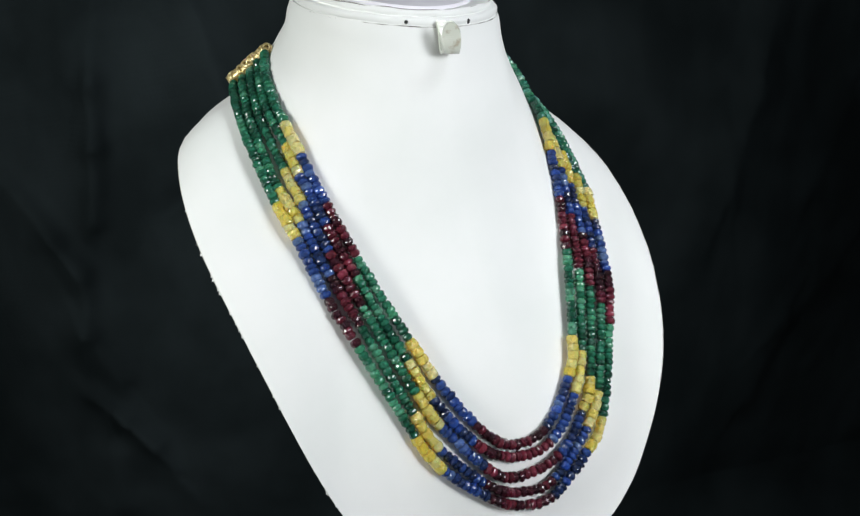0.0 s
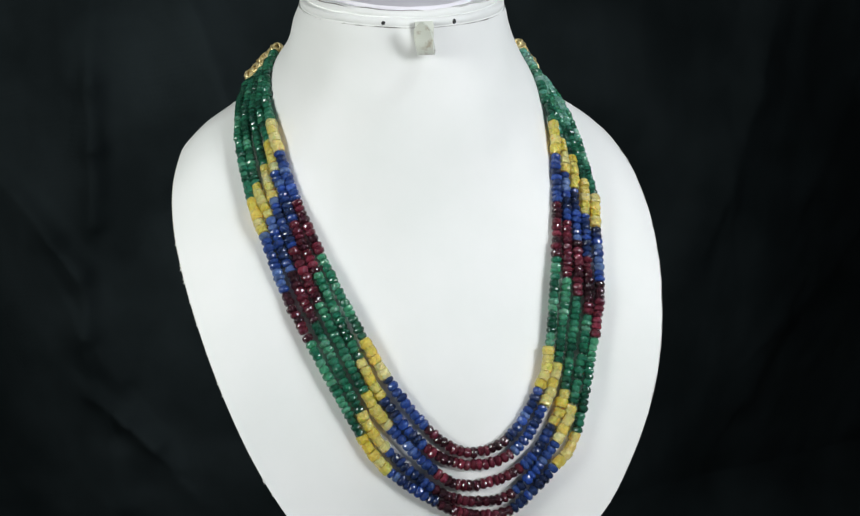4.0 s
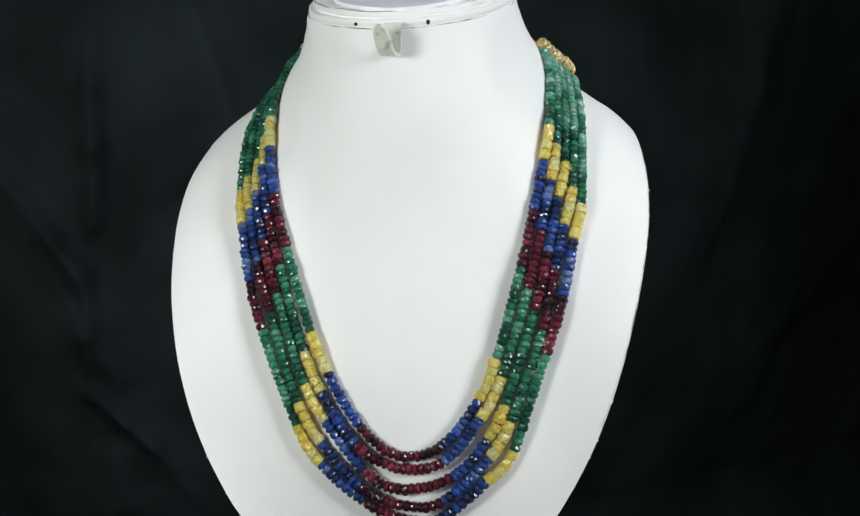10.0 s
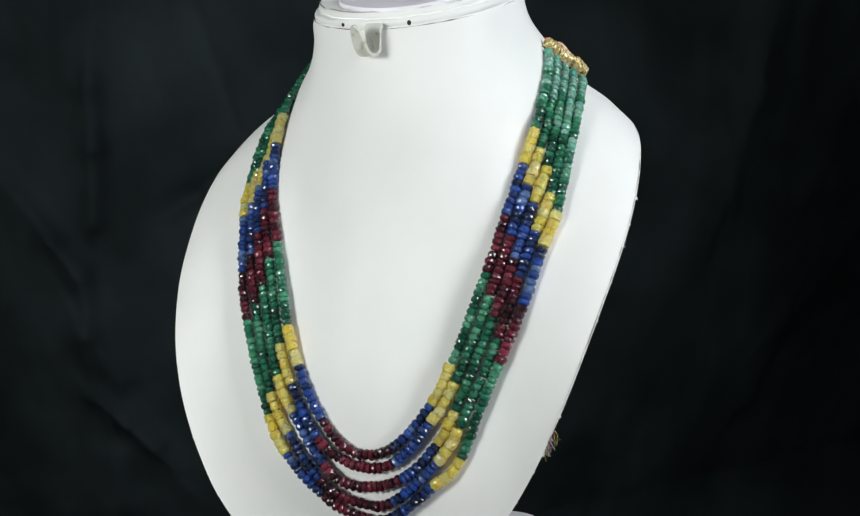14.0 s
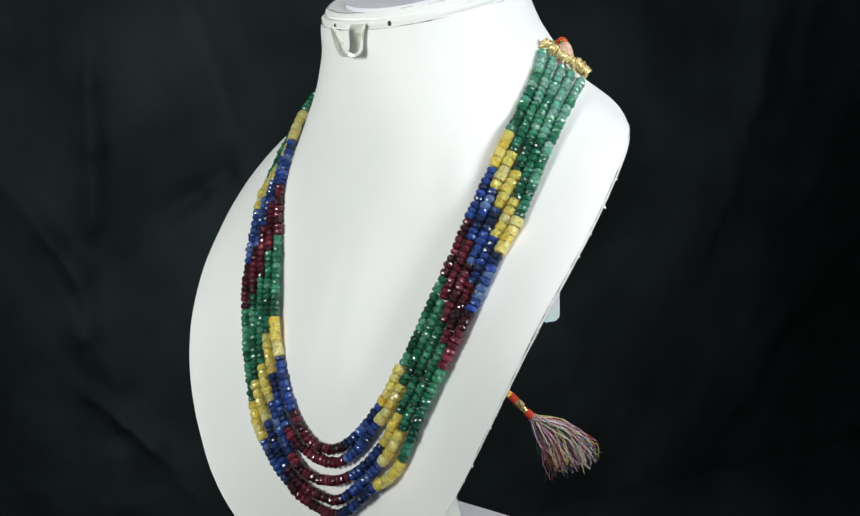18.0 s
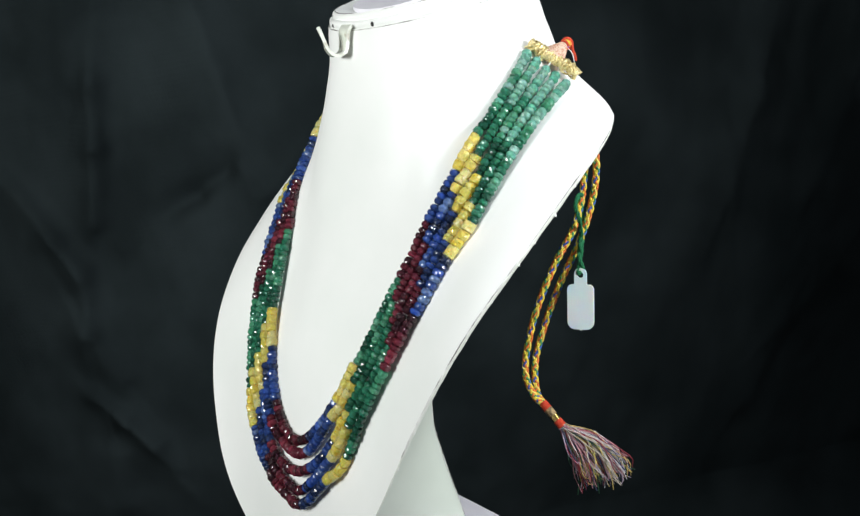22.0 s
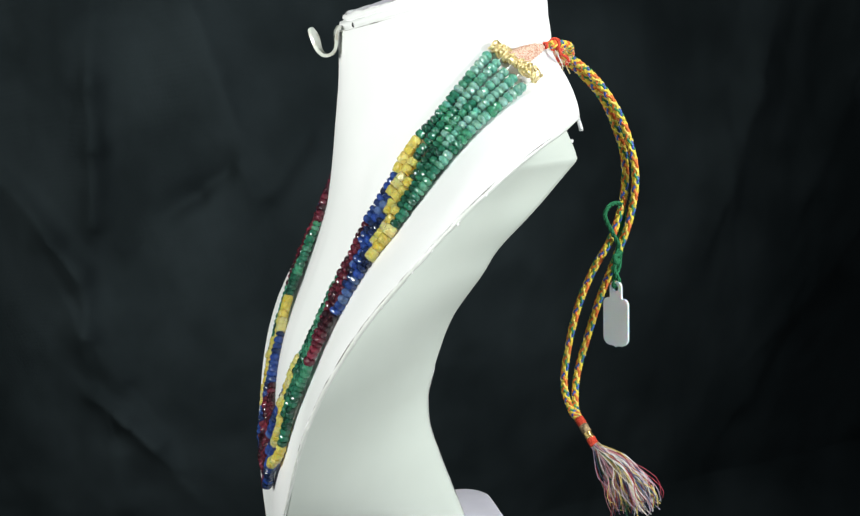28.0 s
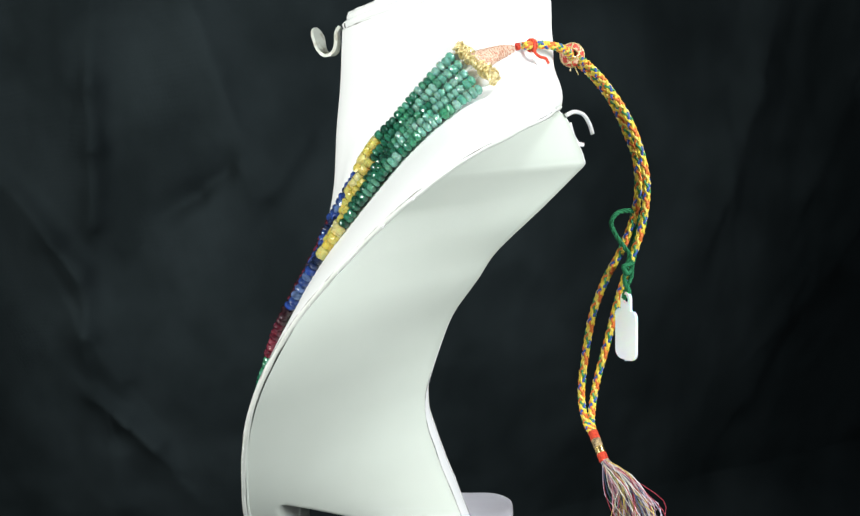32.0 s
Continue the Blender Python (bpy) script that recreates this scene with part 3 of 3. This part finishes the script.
def thread(s, right, low, left):
    """One strand: where its colours change from the shoulder down on either side, and its lowest place."""
    f = s / 4
    ctrl = [Vector(a).lerp(Vector(b), f) for a, b in RIGHT] + [Vector(p) for p in right] + [Vector(low)]
    ctrl += [Vector(p) for p in reversed(left)] + [Vector(a).lerp(Vector(b), f) for a, b in reversed(LEFT)]
    per = 40
    line = [mm(p) for p in spline(ctrl, (len(ctrl) - 1) * per + 1)]
    # rest on the shell
    rest = []
    for i, p in enumerate(line):
        q, nrm, _, _ = SURF.find_nearest(p)
        if nrm.dot(q - mm((XC, 16, q.z * 1000 - H * 1000))) < 0:
            nrm = -nrm
        rest.append(q + nrm * min(max((p - q).dot(nrm), 0.0021), 0.0042))
    for _ in range(24):
        rest = [rest[0]] + [(a + 2 * b + c) / 4 for a, b, c in zip(rest, rest[1:], rest[2:])] + [rest[-1]]
    bm = bmesh.new()
    tube(bm, rest[::6] + [rest[-1]], 0.0004, 5)
    strand = part("strand", bm, thread_white, necklace, "strand of graded colour blocks of faceted beads", smooth=True)
    # cumulative way
    way = [0.0]
    for a, b in zip(rest, rest[1:]):
        way.append(way[-1] + (b - a).length)
    marks = [way[i * per] for i in range(len(ctrl)) if i not in (1, len(ctrl) - 2)]
    blocks = [(marks[i], marks[i + 1], ORDER[i]) for i in range(7)]
    blocks.append((marks[7], marks[9], "ruby"))
    blocks += [(marks[9 + i], marks[10 + i], ORDER[6 - i]) for i in range(7)]
    for bi, (a, b, kind) in enumerate(blocks):
        if bi == 0:
            a += 0.0040 + 0.0022 * f + 0.001 * rnd.random()
        if bi == len(blocks) - 1:
            b -= 0.002 + 0.001 * rnd.random()
        n = max(2, round((b - a) * 1000 / PITCH[kind]))
        sizes = [rnd.uniform(0.82, 1.2) for k in range(n)]
        ends = [sum(sizes[:k]) / sum(sizes) for k in range(n + 1)]
        for k in range(n):
            w = a + (b - a) * (ends[k] + ends[k + 1]) / 2
            i = next(j for j in range(1, len(way)) if way[j] >= w or j == len(way) - 1)
            h = (w - way[i - 1]) / max(way[i] - way[i - 1], 1e-9)
            p = rest[i - 1].lerp(rest[i], h)
            t = (rest[min(i + 2, len(rest) - 1)] - rest[max(i - 3, 0)]).normalized()
            tone = noise.noise((k * 0.33 + 17.0 * bi, s * 0.9, 3.0 * bi)) + rnd.gauss(0, 0.11) - 0.06
            if kind == "emerald":
                tone += {0: 1.1 - 1.4 * k / n, 14: -0.08, 4: 0.2 - 0.4 * k / n, 10: -0.2 + 0.4 * k / n}[bi]
                sort = "deep_emerald" if tone < -0.22 else "emerald" if tone < 0.18 else "pale_emerald" if tone < 0.5 or bi else "milky_emerald"
            elif kind == "citrine":
                sort = kind
            else:
                tone += 0.25 if kind == "sapphire" and bi == 12 else 0.0
                sort = "deep_" + kind if tone < -0.12 else kind if tone < 0.33 else "pale_" + kind
            bead = new(kind + "_bead", BEADS[sort][rnd.randrange(6)])
            bead.parent = strand
            wide = WIDE[kind] * rnd.uniform(0.90, 1.07) / 1000
            long = (b - a) * (ends[k + 1] - ends[k]) / 1.44 * rnd.uniform(0.97, 1.03)
            tilt = Vector((rnd.gauss(0, 1), rnd.gauss(0, 1), rnd.gauss(0, 1))) * 0.05
            turn = (t + tilt).to_track_quat("Z", "Y").to_matrix().to_4x4() @ pose(0, 0, 0, 0, 0, rnd.uniform(0, 360))
            off = Vector((rnd.gauss(0, 1), rnd.gauss(0, 1), rnd.gauss(0, 1))) * 0.00015
            bead.matrix_basis = Matrix.Translation(p + off) @ turn @ Matrix.Diagonal((wide, wide, long, 1))


thread(0, [(69.2, -12.7, -43), (66.8, -22.7, -58.5), (62.3, -35.8, -82), (57.6, -49, -106.3), (47.1, -69.1, -146), (39.9, -75.4, -163.6), (21.7, -81.3, -185)],
       (0.7, -81.8, -189.1),
       [(-73.9, -7.5, -36.5), (-71.8, -19.6, -50.8), (-66, -33.9, -73.1), (-57.3, -46.2, -97.3), (-41.5, -65.9, -135.2), (-32.6, -71.9, -152.6), (-16.2, -79.2, -176.2)])
thread(1, [(73.6, -16.2, -51.9), (70, -26.6, -68.2), (66.3, -39.7, -90.5), (61.1, -54.5, -115.9), (50.1, -72.1, -153.5), (40.7, -79.6, -171.1), (23.5, -83.8, -191.2)],
       (1.2, -82.8, -194.9),
       [(-77.8, -13.9, -45.6), (-74.5, -23.8, -59.7), (-68.3, -38.7, -82.4), (-60, -50.2, -105.4), (-44.2, -69, -143.9), (-35.4, -74.2, -161.6), (-17.9, -82.3, -184.1)])
thread(2, [(77.1, -18.6, -60.4), (73.8, -29.3, -76.4), (69.9, -45, -100.5), (64.8, -58.9, -124.5), (51.8, -76.9, -165.5), (44.5, -79.9, -180.4), (27.6, -85.1, -198.1)],
       (2.7, -84.4, -204.7),
       [(-80.4, -18.6, -56.6), (-76.4, -30.1, -71.8), (-69.9, -43.7, -94.1), (-60.4, -57, -118.3), (-43.3, -74.3, -158.1), (-33.1, -77.9, -174.4), (-13.7, -84.5, -196.3)])
thread(3, [(80.4, -24.4, -73.2), (76.8, -35.4, -89), (73.4, -48, -108.6), (68.4, -64.6, -132.7), (54.7, -78.7, -172.5), (45.4, -83, -188.3), (23.1, -86.1, -209.5)],
       (3.2, -85.4, -212.1),
       [(-83.9, -21.2, -65.4), (-79.1, -33.6, -80.4), (-71.8, -47.9, -104.7), (-63.4, -61.7, -125.8), (-46.1, -76.7, -166.7), (-35.1, -79.6, -184.5), (-15.4, -86.1, -203.3)])
thread(4, [(84.6, -28.3, -80.8), (81.5, -38.5, -95.3), (77.6, -55.4, -119.5), (70.2, -69.8, -142.6), (55.8, -80.7, -185.9), (43.8, -85.3, -199.1), (21.5, -87.1, -217.7)],
       (2.7, -86, -218.3),
       [(-86.8, -25, -71.8), (-82.6, -36.7, -87.2), (-75.3, -51.2, -113.6), (-66.6, -64.4, -133.9), (-46.7, -78.8, -177.3), (-35.1, -83, -193.9), (-13.6, -87.3, -210.5)])

# clasps: knotted gold bars, pink wrapping, cord round the back of the neck
CORD_COLOURS = [(0.82, 0.62, 0.06), (0.70, 0.17, 0.03), (0.04, 0.10, 0.46), (0.80, 0.64, 0.14), (0.035, 0.25, 0.09)]
cord_mats = []
for name, c in zip(("yellow_cord_yarn", "red_cord_yarn", "blue_cord_yarn", "gold_cord_yarn", "green_cord_yarn"), CORD_COLOURS):
    m = material(name, c, 0.55)
    bumped(m, 2500, 0.5, 0.0003)
    cord_mats.append(m)


def braid(name, ctrl, radius, parent, label="braided yellow, red, blue and gold cord"):
    """A round cord of yarns that wind about it both ways, over a core."""
    pts = [mm(p) for p in spline(ctrl, 80)]
    length = sum((b - a).length for a, b in zip(pts, pts[1:]))
    bm = bmesh.new()
    tube(bm, pts, radius * 0.86, 8)
    core = part(name, bm, cord_mats[3], parent, label, smooth=True)
    steps = int(length / 0.0009)
    fine = [mm(p) for p in spline(ctrl, steps)]
    fr = frames_along(fine)
    yarns = [(0, 1, 0.0), (2, 1, 0.25), (0, 1, 0.5), (1, 1, 0.75), (0, -1, 0.0), (1, -1, 0.25), (3, -1, 0.5), (4, -1, 0.75)]
    for mi, hand, ph in yarns:
        line = []
        for i, (p, (t, s, u)) in enumerate(zip(fine, fr)):
            a = 2 * math.pi * (ph + hand * i * 0.0009 / 0.015)
            w = radius * (1.0 + 0.14 * math.sin(2 * math.pi * i * 0.0009 / 0.00375 + math.pi / 2 * hand))
            line.append(p + s * math.cos(a) * w + u * math.sin(a) * w)
        bm = bmesh.new()
        tube(bm, line, radius * 0.52, 5)
        part("yarn", bm, cord_mats[mi], core, smooth=True)
    return core


def knotty(name, pts, radius, mat, parent, label, lumps=26, seed=1):
    """A lumpy knotted bar of thread."""
    bm = bmesh.new()
    r = random.Random(seed)
    fr = frames_along(pts)
    n = lumps * 10
    line = []
    lean, squash = (0.0, 0.0), 1.0
    for k in range(n):
        t = k / (n - 1) * (len(pts) - 1)
        i = min(int(t), len(pts) - 2)
        p = pts[i].lerp(pts[i + 1], t - i)
        tan, s, u = fr[i]
        if k % 10 == 0:
            lean, squash = (r.gauss(0, 0.5), r.gauss(0, 0.5)), r.uniform(0.68, 1.32)
        a = 2 * math.pi * k / 10
        x, y = math.cos(a) * radius * squash, math.sin(a) * radius * squash
        line.append(p + s * x + u * y + tan * (lean[0] * x + lean[1] * y))
    tube(bm, line, lambda f: radius * (0.22 + 0.07 * math.sin(f * lumps * 9.7)), 6)
    tube(bm, pts, radius * 0.85, 8)
    return part(name, bm, mat, parent, label, smooth=True)


def rest_on(p, lift):
    q, nrm, _, _ = SURF.find_nearest(mm(p))
    up = abs((mm(p) - q).length)
    if nrm.dot(q - mm((XC, 16, q.z * 1000 - H * 1000))) < 0:
        nrm = -nrm
    if (mm(p) - q).dot(nrm) > lift:
        lift = min(up, lift + 0.0035)
    return q + nrm * lift


for sgn, (a, b) in ((1, RIGHT[0]), (-1, LEFT[0])):
    a, b = Vector(a), Vector(b)
    d = (b - a).normalized()
    pts = [rest_on(a - d * 1.5 + (b - a + d * 3) * k / 8, 0.0030) for k in range(9)]
    clasp = knotty("clasp", pts, 0.0025, gold_wire, necklace, "knotted gold thread clasp bar", 32, 3 + sgn)
    mid = a.lerp(b, 0.45)
    tip = Vector((XC + sgn * 58, 52, -4.6))
    pts = [rest_on(mid.lerp(tip, k / 10), 0.0032) for k in range(11)]
    bm = bmesh.new()
    for k in range(9):
        w = 0.0050 * (1 - k / 8) + 0.0014
        c0, c1 = pts[k], pts[k + 1]
        for j in range(2):
            c = c0.lerp(c1, j / 2)
            ring = []
            t = (c1 - c0).normalized()
            s = Vector(d)
            s = (s - t * s.dot(t)).normalized()
            u = t.cross(s)
            ww = w * (1 - 0.05 * j)
            for q in range(14):
                ang = 2 * math.pi * q / 14
                ring.append(c + s * math.cos(ang) * ww + u * math.sin(ang) * min(ww, 0.0026))
            tube(bm, ring, 0.0006, 5, closed=True)
    part("thread_wrap", bm, pink_wrap, necklace, "tapered pink-gold thread wrapping", smooth=True)
    bm = bmesh.new()
    tube(bm, pts[:10], lambda f: 0.0022 - 0.001 * f, 10)
    part("thread_cone", bm, pink_wrap, necklace, smooth=True)
    ctrl = [(XC + sgn * 56, 54.5, -4.4), (XC + sgn * 50, 61, -4), (XC + sgn * 39, 69, -5), (XC + sgn * 29, 73.5, -6.5), (XC + sgn * 18, 76.5, -8.5), (XC + sgn * 8, 78, -10), (-3, 79, -11)]
    braid("neck_cord", ctrl, 0.0013, necklace)
    # a red turn at the tip, then a tie with a loose end
    bm = bmesh.new()
    for k in range(2):
        tube(bm, [mm((XC + sgn * (58.6 - 0.7 * k) + sgn * 1.0 * math.cos(q), 51.4 + 0.8 * k + 1.0 * math.cos(q) * 0.5, -4.5 + 1.3 * math.sin(q))) for q in [2 * math.pi * j / 12 for j in range(12)]], 0.0005, 5, closed=True)
    part("tip_binding", bm, red_thread, necklace, "red thread turns at the tip of the wrapping", smooth=True)
    bm = bmesh.new()
    c = mm((XC + sgn * 52.6, 57.8, -4.2))
    for k in (0, 1):
        ring = [c + Vector((-sgn * 0.0009 * k, 0.0008 * k, 0)) + Vector((sgn * 0.0016 * math.cos(q), 0.0018 * math.cos(q), 0.0026 * math.sin(q))) for q in [2 * math.pi * j / 14 for j in range(14)]]
        tube(bm, ring, 0.0007, 6, closed=True)
    tube(bm, spline([c + Vector((sgn * 0.0018, 0.0016, 0.0012)), c + Vector((sgn * 0.002, 0.0018, -0.003)), c + Vector((sgn * 0.0008, 0.0040, -0.0052)), c + Vector((-sgn * 0.002, 0.0068, -0.0062)), c + Vector((-sgn * 0.003, 0.0082, -0.0085))], 16), 0.0007, 6)
    part("red_tie", bm, red_thread, necklace, "red thread tie with loose end", smooth=True)
    bm = bmesh.new()
    tube(bm, spline([c + Vector((0, 0, -0.002)), c + Vector((sgn * 0.003, 0.0008, -0.005)), c + Vector((sgn * 0.001, 0.004, -0.0105))], 12), 0.00022, 5)
    part("loose_thread", bm, thread_white, necklace, "loose pale thread end", smooth=True)

# knot at the nape
bm = bmesh.new()
rr = random.Random(8)
c = mm((-3, 79.5, -10))
for k in range(16):
    ax = Vector((rr.gauss(0, 1), rr.gauss(0, 1), rr.gauss(0, 1))).normalized()
    s = ax.orthogonal().normalized()
    u = ax.cross(s)
    rad = 0.0054
    off = ax * rr.uniform(-0.0026, 0.0026)
    w = math.sqrt(max(rad ** 2 - off.length ** 2, 1e-7))
    tube(bm, [c + off + s * math.cos(a) * w + u * math.sin(a) * w for a in [2 * math.pi * j / 16 for j in range(16)]], 0.0008, 5, closed=True)
knot_thread = material("red_and_cream_thread", (0.7, 0.2, 0.15), 0.7)
mottled(knot_thread, (0.70, 0.08, 0.05), (0.86, 0.60, 0.40), 420, 2, 0.53, 0.60)
knot = part("nape_knot", bm, knot_thread, necklace, "round red and cream thread knot with gold", smooth=True)
bm = bmesh.new()
for k in range(5):
    ax = Vector((rr.gauss(0, 1), rr.gauss(0, 1), rr.gauss(0, 1))).normalized()
    u = ax.orthogonal().normalized()
    v = ax.cross(u)
    tube(bm, [c + ax * 0.001 + (u * math.cos(q) + v * math.sin(q)) * 0.0060 for q in [2 * math.pi * j / 20 for j in range(20)]], 0.0004, 5, closed=True)
for a, b in ((0.003, -0.010), (-0.001, -0.008), (0.0055, -0.0065)):
    tube(bm, spline([c + Vector((0, 0.001, -0.004)), c + Vector((0.002, a * 0.6, b * 0.7)), c + Vector((0.003, a, b))], 10), 0.00032, 5)
part("gold_thread", bm, gold_wire, knot, smooth=True)

CORD_A = [(-2, 80, -10), (2, 88, -16), (8, 97, -27), (9, 108, -46), (8, 115, -71), (5, 114, -94), (1, 107.5, -117), (-8, 102, -139), (-16, 97.5, -162), (-20, 91.5, -187), (-15.5, 88.5, -205), (-9.5, 89.5, -212)]
CORD_B = [(-4, 80, -12), (-1, 88, -19), (4, 98, -32), (4, 106, -49), (2, 111.5, -66), (1, 111.0, -87), (1, 104.5, -107), (-4, 96.0, -125), (-10, 89.5, -145), (-17, 86, -168), (-20, 83.6, -192), (-15, 85.5, -206), (-10, 89, -212)]
braid("hanging_cord", CORD_A, 0.00135, necklace)
braid("hanging_cord", CORD_B, 0.00135, necklace)

# tassel
top, end = Vector((-10.5, 89, -211)), Vector((0.5, 94, -223))
bm = bmesh.new()
tube(bm, [mm(top.lerp(end, k / 8)) for k in range(9)], lambda f: 0.0020 - 0.0004 * math.sin(f * math.pi), 10)
core = part("tassel_knot", bm, red_thread, necklace, "red and gold thread binding above the tassel", smooth=True)
for f0, f1, mat, nm in ((0.0, 0.22, red_thread, "red_binding"), (0.28, 0.5, brown_gold, "brown_binding"), (0.56, 0.72, gold_bead_metal, "gold_ring"), (0.78, 0.98, red_thread, "red_binding")):
    bm = bmesh.new()
    d = (end - top).normalized()
    s = d.orthogonal().normalized()
    u = d.cross(s)
    for k in range(4):
        cc = top.lerp(end, f0 + (f1 - f0) * k / 3)
        tube(bm, [mm(cc + s * math.cos(a) * 2.0 + u * math.sin(a) * 2.0) for a in [2 * math.pi * j / 14 for j in range(14)]], 0.0008, 5, closed=True)
    part(nm, bm, mat, core, smooth=True)
TASSEL = [("wine_thread", (0.32, 0.03, 0.05)), ("yellow_thread", (0.70, 0.55, 0.16)), ("cream_thread", (0.72, 0.66, 0.58)), ("pink_thread", (0.62, 0.30, 0.34)),
          ("green_thread", (0.03, 0.13, 0.06)), ("blue_grey_thread", (0.06, 0.08, 0.17)), ("silver_thread", (0.76, 0.75, 0.76)), ("lilac_thread", (0.56, 0.46, 0.60)), ("pale_thread", (0.78, 0.70, 0.68))]
rr = random.Random(21)
for nm, c in TASSEL:
    m = material(nm, c, 0.5)
    bm = bmesh.new()
    for k in range(46):
        a, b = rr.uniform(0, 6.28), math.sqrt(rr.random())
        start = end + Vector((math.cos(a), math.sin(a), math.sin(a + 1)) ) * 1.8 * b
        g = 0.20 + 0.70 * rr.random()
        tipp = Vector((2, 100, -258)).lerp(Vector((31, 119, -246)), g) + Vector((rr.gauss(0, 3.4), rr.gauss(0, 3.4), rr.gauss(0, 4)))
        bend = start.lerp(tipp, 0.45) + Vector((4 * g, 3 * g, 3)) + Vector((rr.gauss(0, 1.7), rr.gauss(0, 1.7), rr.gauss(0, 1.7)))
        bend2 = start.lerp(tipp, 0.78) + Vector((3 * g, 2.5 * g, 2)) + Vector((rr.gauss(0, 2.3), rr.gauss(0, 2.3), rr.gauss(0, 2.3)))
        tube(bm, [mm(p) for p in spline([start, bend, bend2, tipp], 10)], lambda f: 0.00034 - 0.00012 * f, 4)
    tagged(part("tassel_threads", bm, m, necklace, "loose fringe of fine mixed threads", smooth=True), kind="stuff")

# ---------------------------------------------------------------- the tag
tag_thing = tagged(new("price_tag"), "small blank white plastic tag hung on green thread from the cord", "tag")
TT = Vector((4.5, 105.5, -130.5))
wx = Vector((12.8, 9.7, 0)).normalized()


def tag_outline():
    pts = []
    def arc(cx, cz, r, a0, a1, n):
        for k in range(n + 1):
            a = math.radians(a0 + (a1 - a0) * k / n)
            pts.append((cx + r * math.cos(a), cz + r * math.sin(a)))
    arc(0, -3.6, 3.6, 180, 0, 12)
    arc(4.6, -9.0, 1.0, 180, 230, 2)
    arc(4.4, -12.8, 3.3, 70, 0, 6)
    arc(3.2, -31.4, 4.5, 0, -90, 7)
    arc(0, -36.0, 0.7, 0, -180, 4)
    arc(-3.2, -31.4, 4.5, -90, -180, 7)
    arc(-4.4, -12.8, 3.3, 180, 110, 6)
    arc(-4.6, -9.0, 1.0, -50, 0, 2)
    return pts


bm = bmesh.new()
out = tag_outline()
ny = wx.cross(Vector((0, 0, 1)))
hole = [(1.8 * math.cos(2 * math.pi * k / 16), -4.0 + 1.8 * math.sin(2 * math.pi * k / 16)) for k in range(16)]
side_rings = []
low = min(range(len(out)), key=lambda i: out[i][1])
for o in (-0.75, 0.75):
    a = [bm.verts.new(mm(TT + wx * x + Vector((0, 0, z)) + ny * o)) for x, z in out]
    b = [bm.verts.new(mm(TT + wx * x + Vector((0, 0, z)) + ny * o)) for x, z in hole]
    # two halves that meet in the middle, round the hole
    bm.faces.new(a[6:low + 1] + b[12:] + b[:5])
    bm.faces.new(a[low:] + a[:7] + b[4:13])
    side_rings.append((a, b))
for i in (0, 1):
    r0, r1 = side_rings[0][i], side_rings[1][i]
    for k in range(len(r0)):
        bm.faces.new((r0[k], r0[(k + 1) % len(r0)], r1[(k + 1) % len(r1)], r1[k]))
part("tag_plate", bm, tag_white, tag_thing, "blank white plastic plate with a hole")
bm = bmesh.new()
for ctrl in ([(4, 104, -134), (3, 106, -128), (2, 108.5, -122), (3.5, 107.5, -112), (9, 101, -102), (10, 97.5, -94), (8, 101, -89), (3, 108, -89), (0, 112, -93), (1, 110, -103), (3, 107, -114), (4.5, 104.5, -124), (5, 107, -131), (4, 104, -134)],
             [(1.5, 108.5, -119), (4.5, 106, -121), (6, 104, -117), (3, 108.5, -116), (0, 110, -113)]):
    base = [mm(p) for p in spline(ctrl, 90)]
    fr = frames_along(base)
    for ph in (0, 2.1, 4.2):
        tube(bm, [p + s * math.cos(i * 0.9 + ph) * 0.0007 + u * math.sin(i * 0.9 + ph) * 0.0007 for i, (p, (t, s, u)) in enumerate(zip(base, fr))], 0.00062, 5)
part("tag_string", bm, green_thread, tag_thing, "twisted green cotton string", smooth=True)


# ---------------------------------------------------------------- what turns
def motions():
    rows = [(t, pose(0, 0, 0, 0, 0, a)) for t, a in TURN]
    for thing in (stand, necklace, tag_thing):
        walk(thing, rows)


motions()
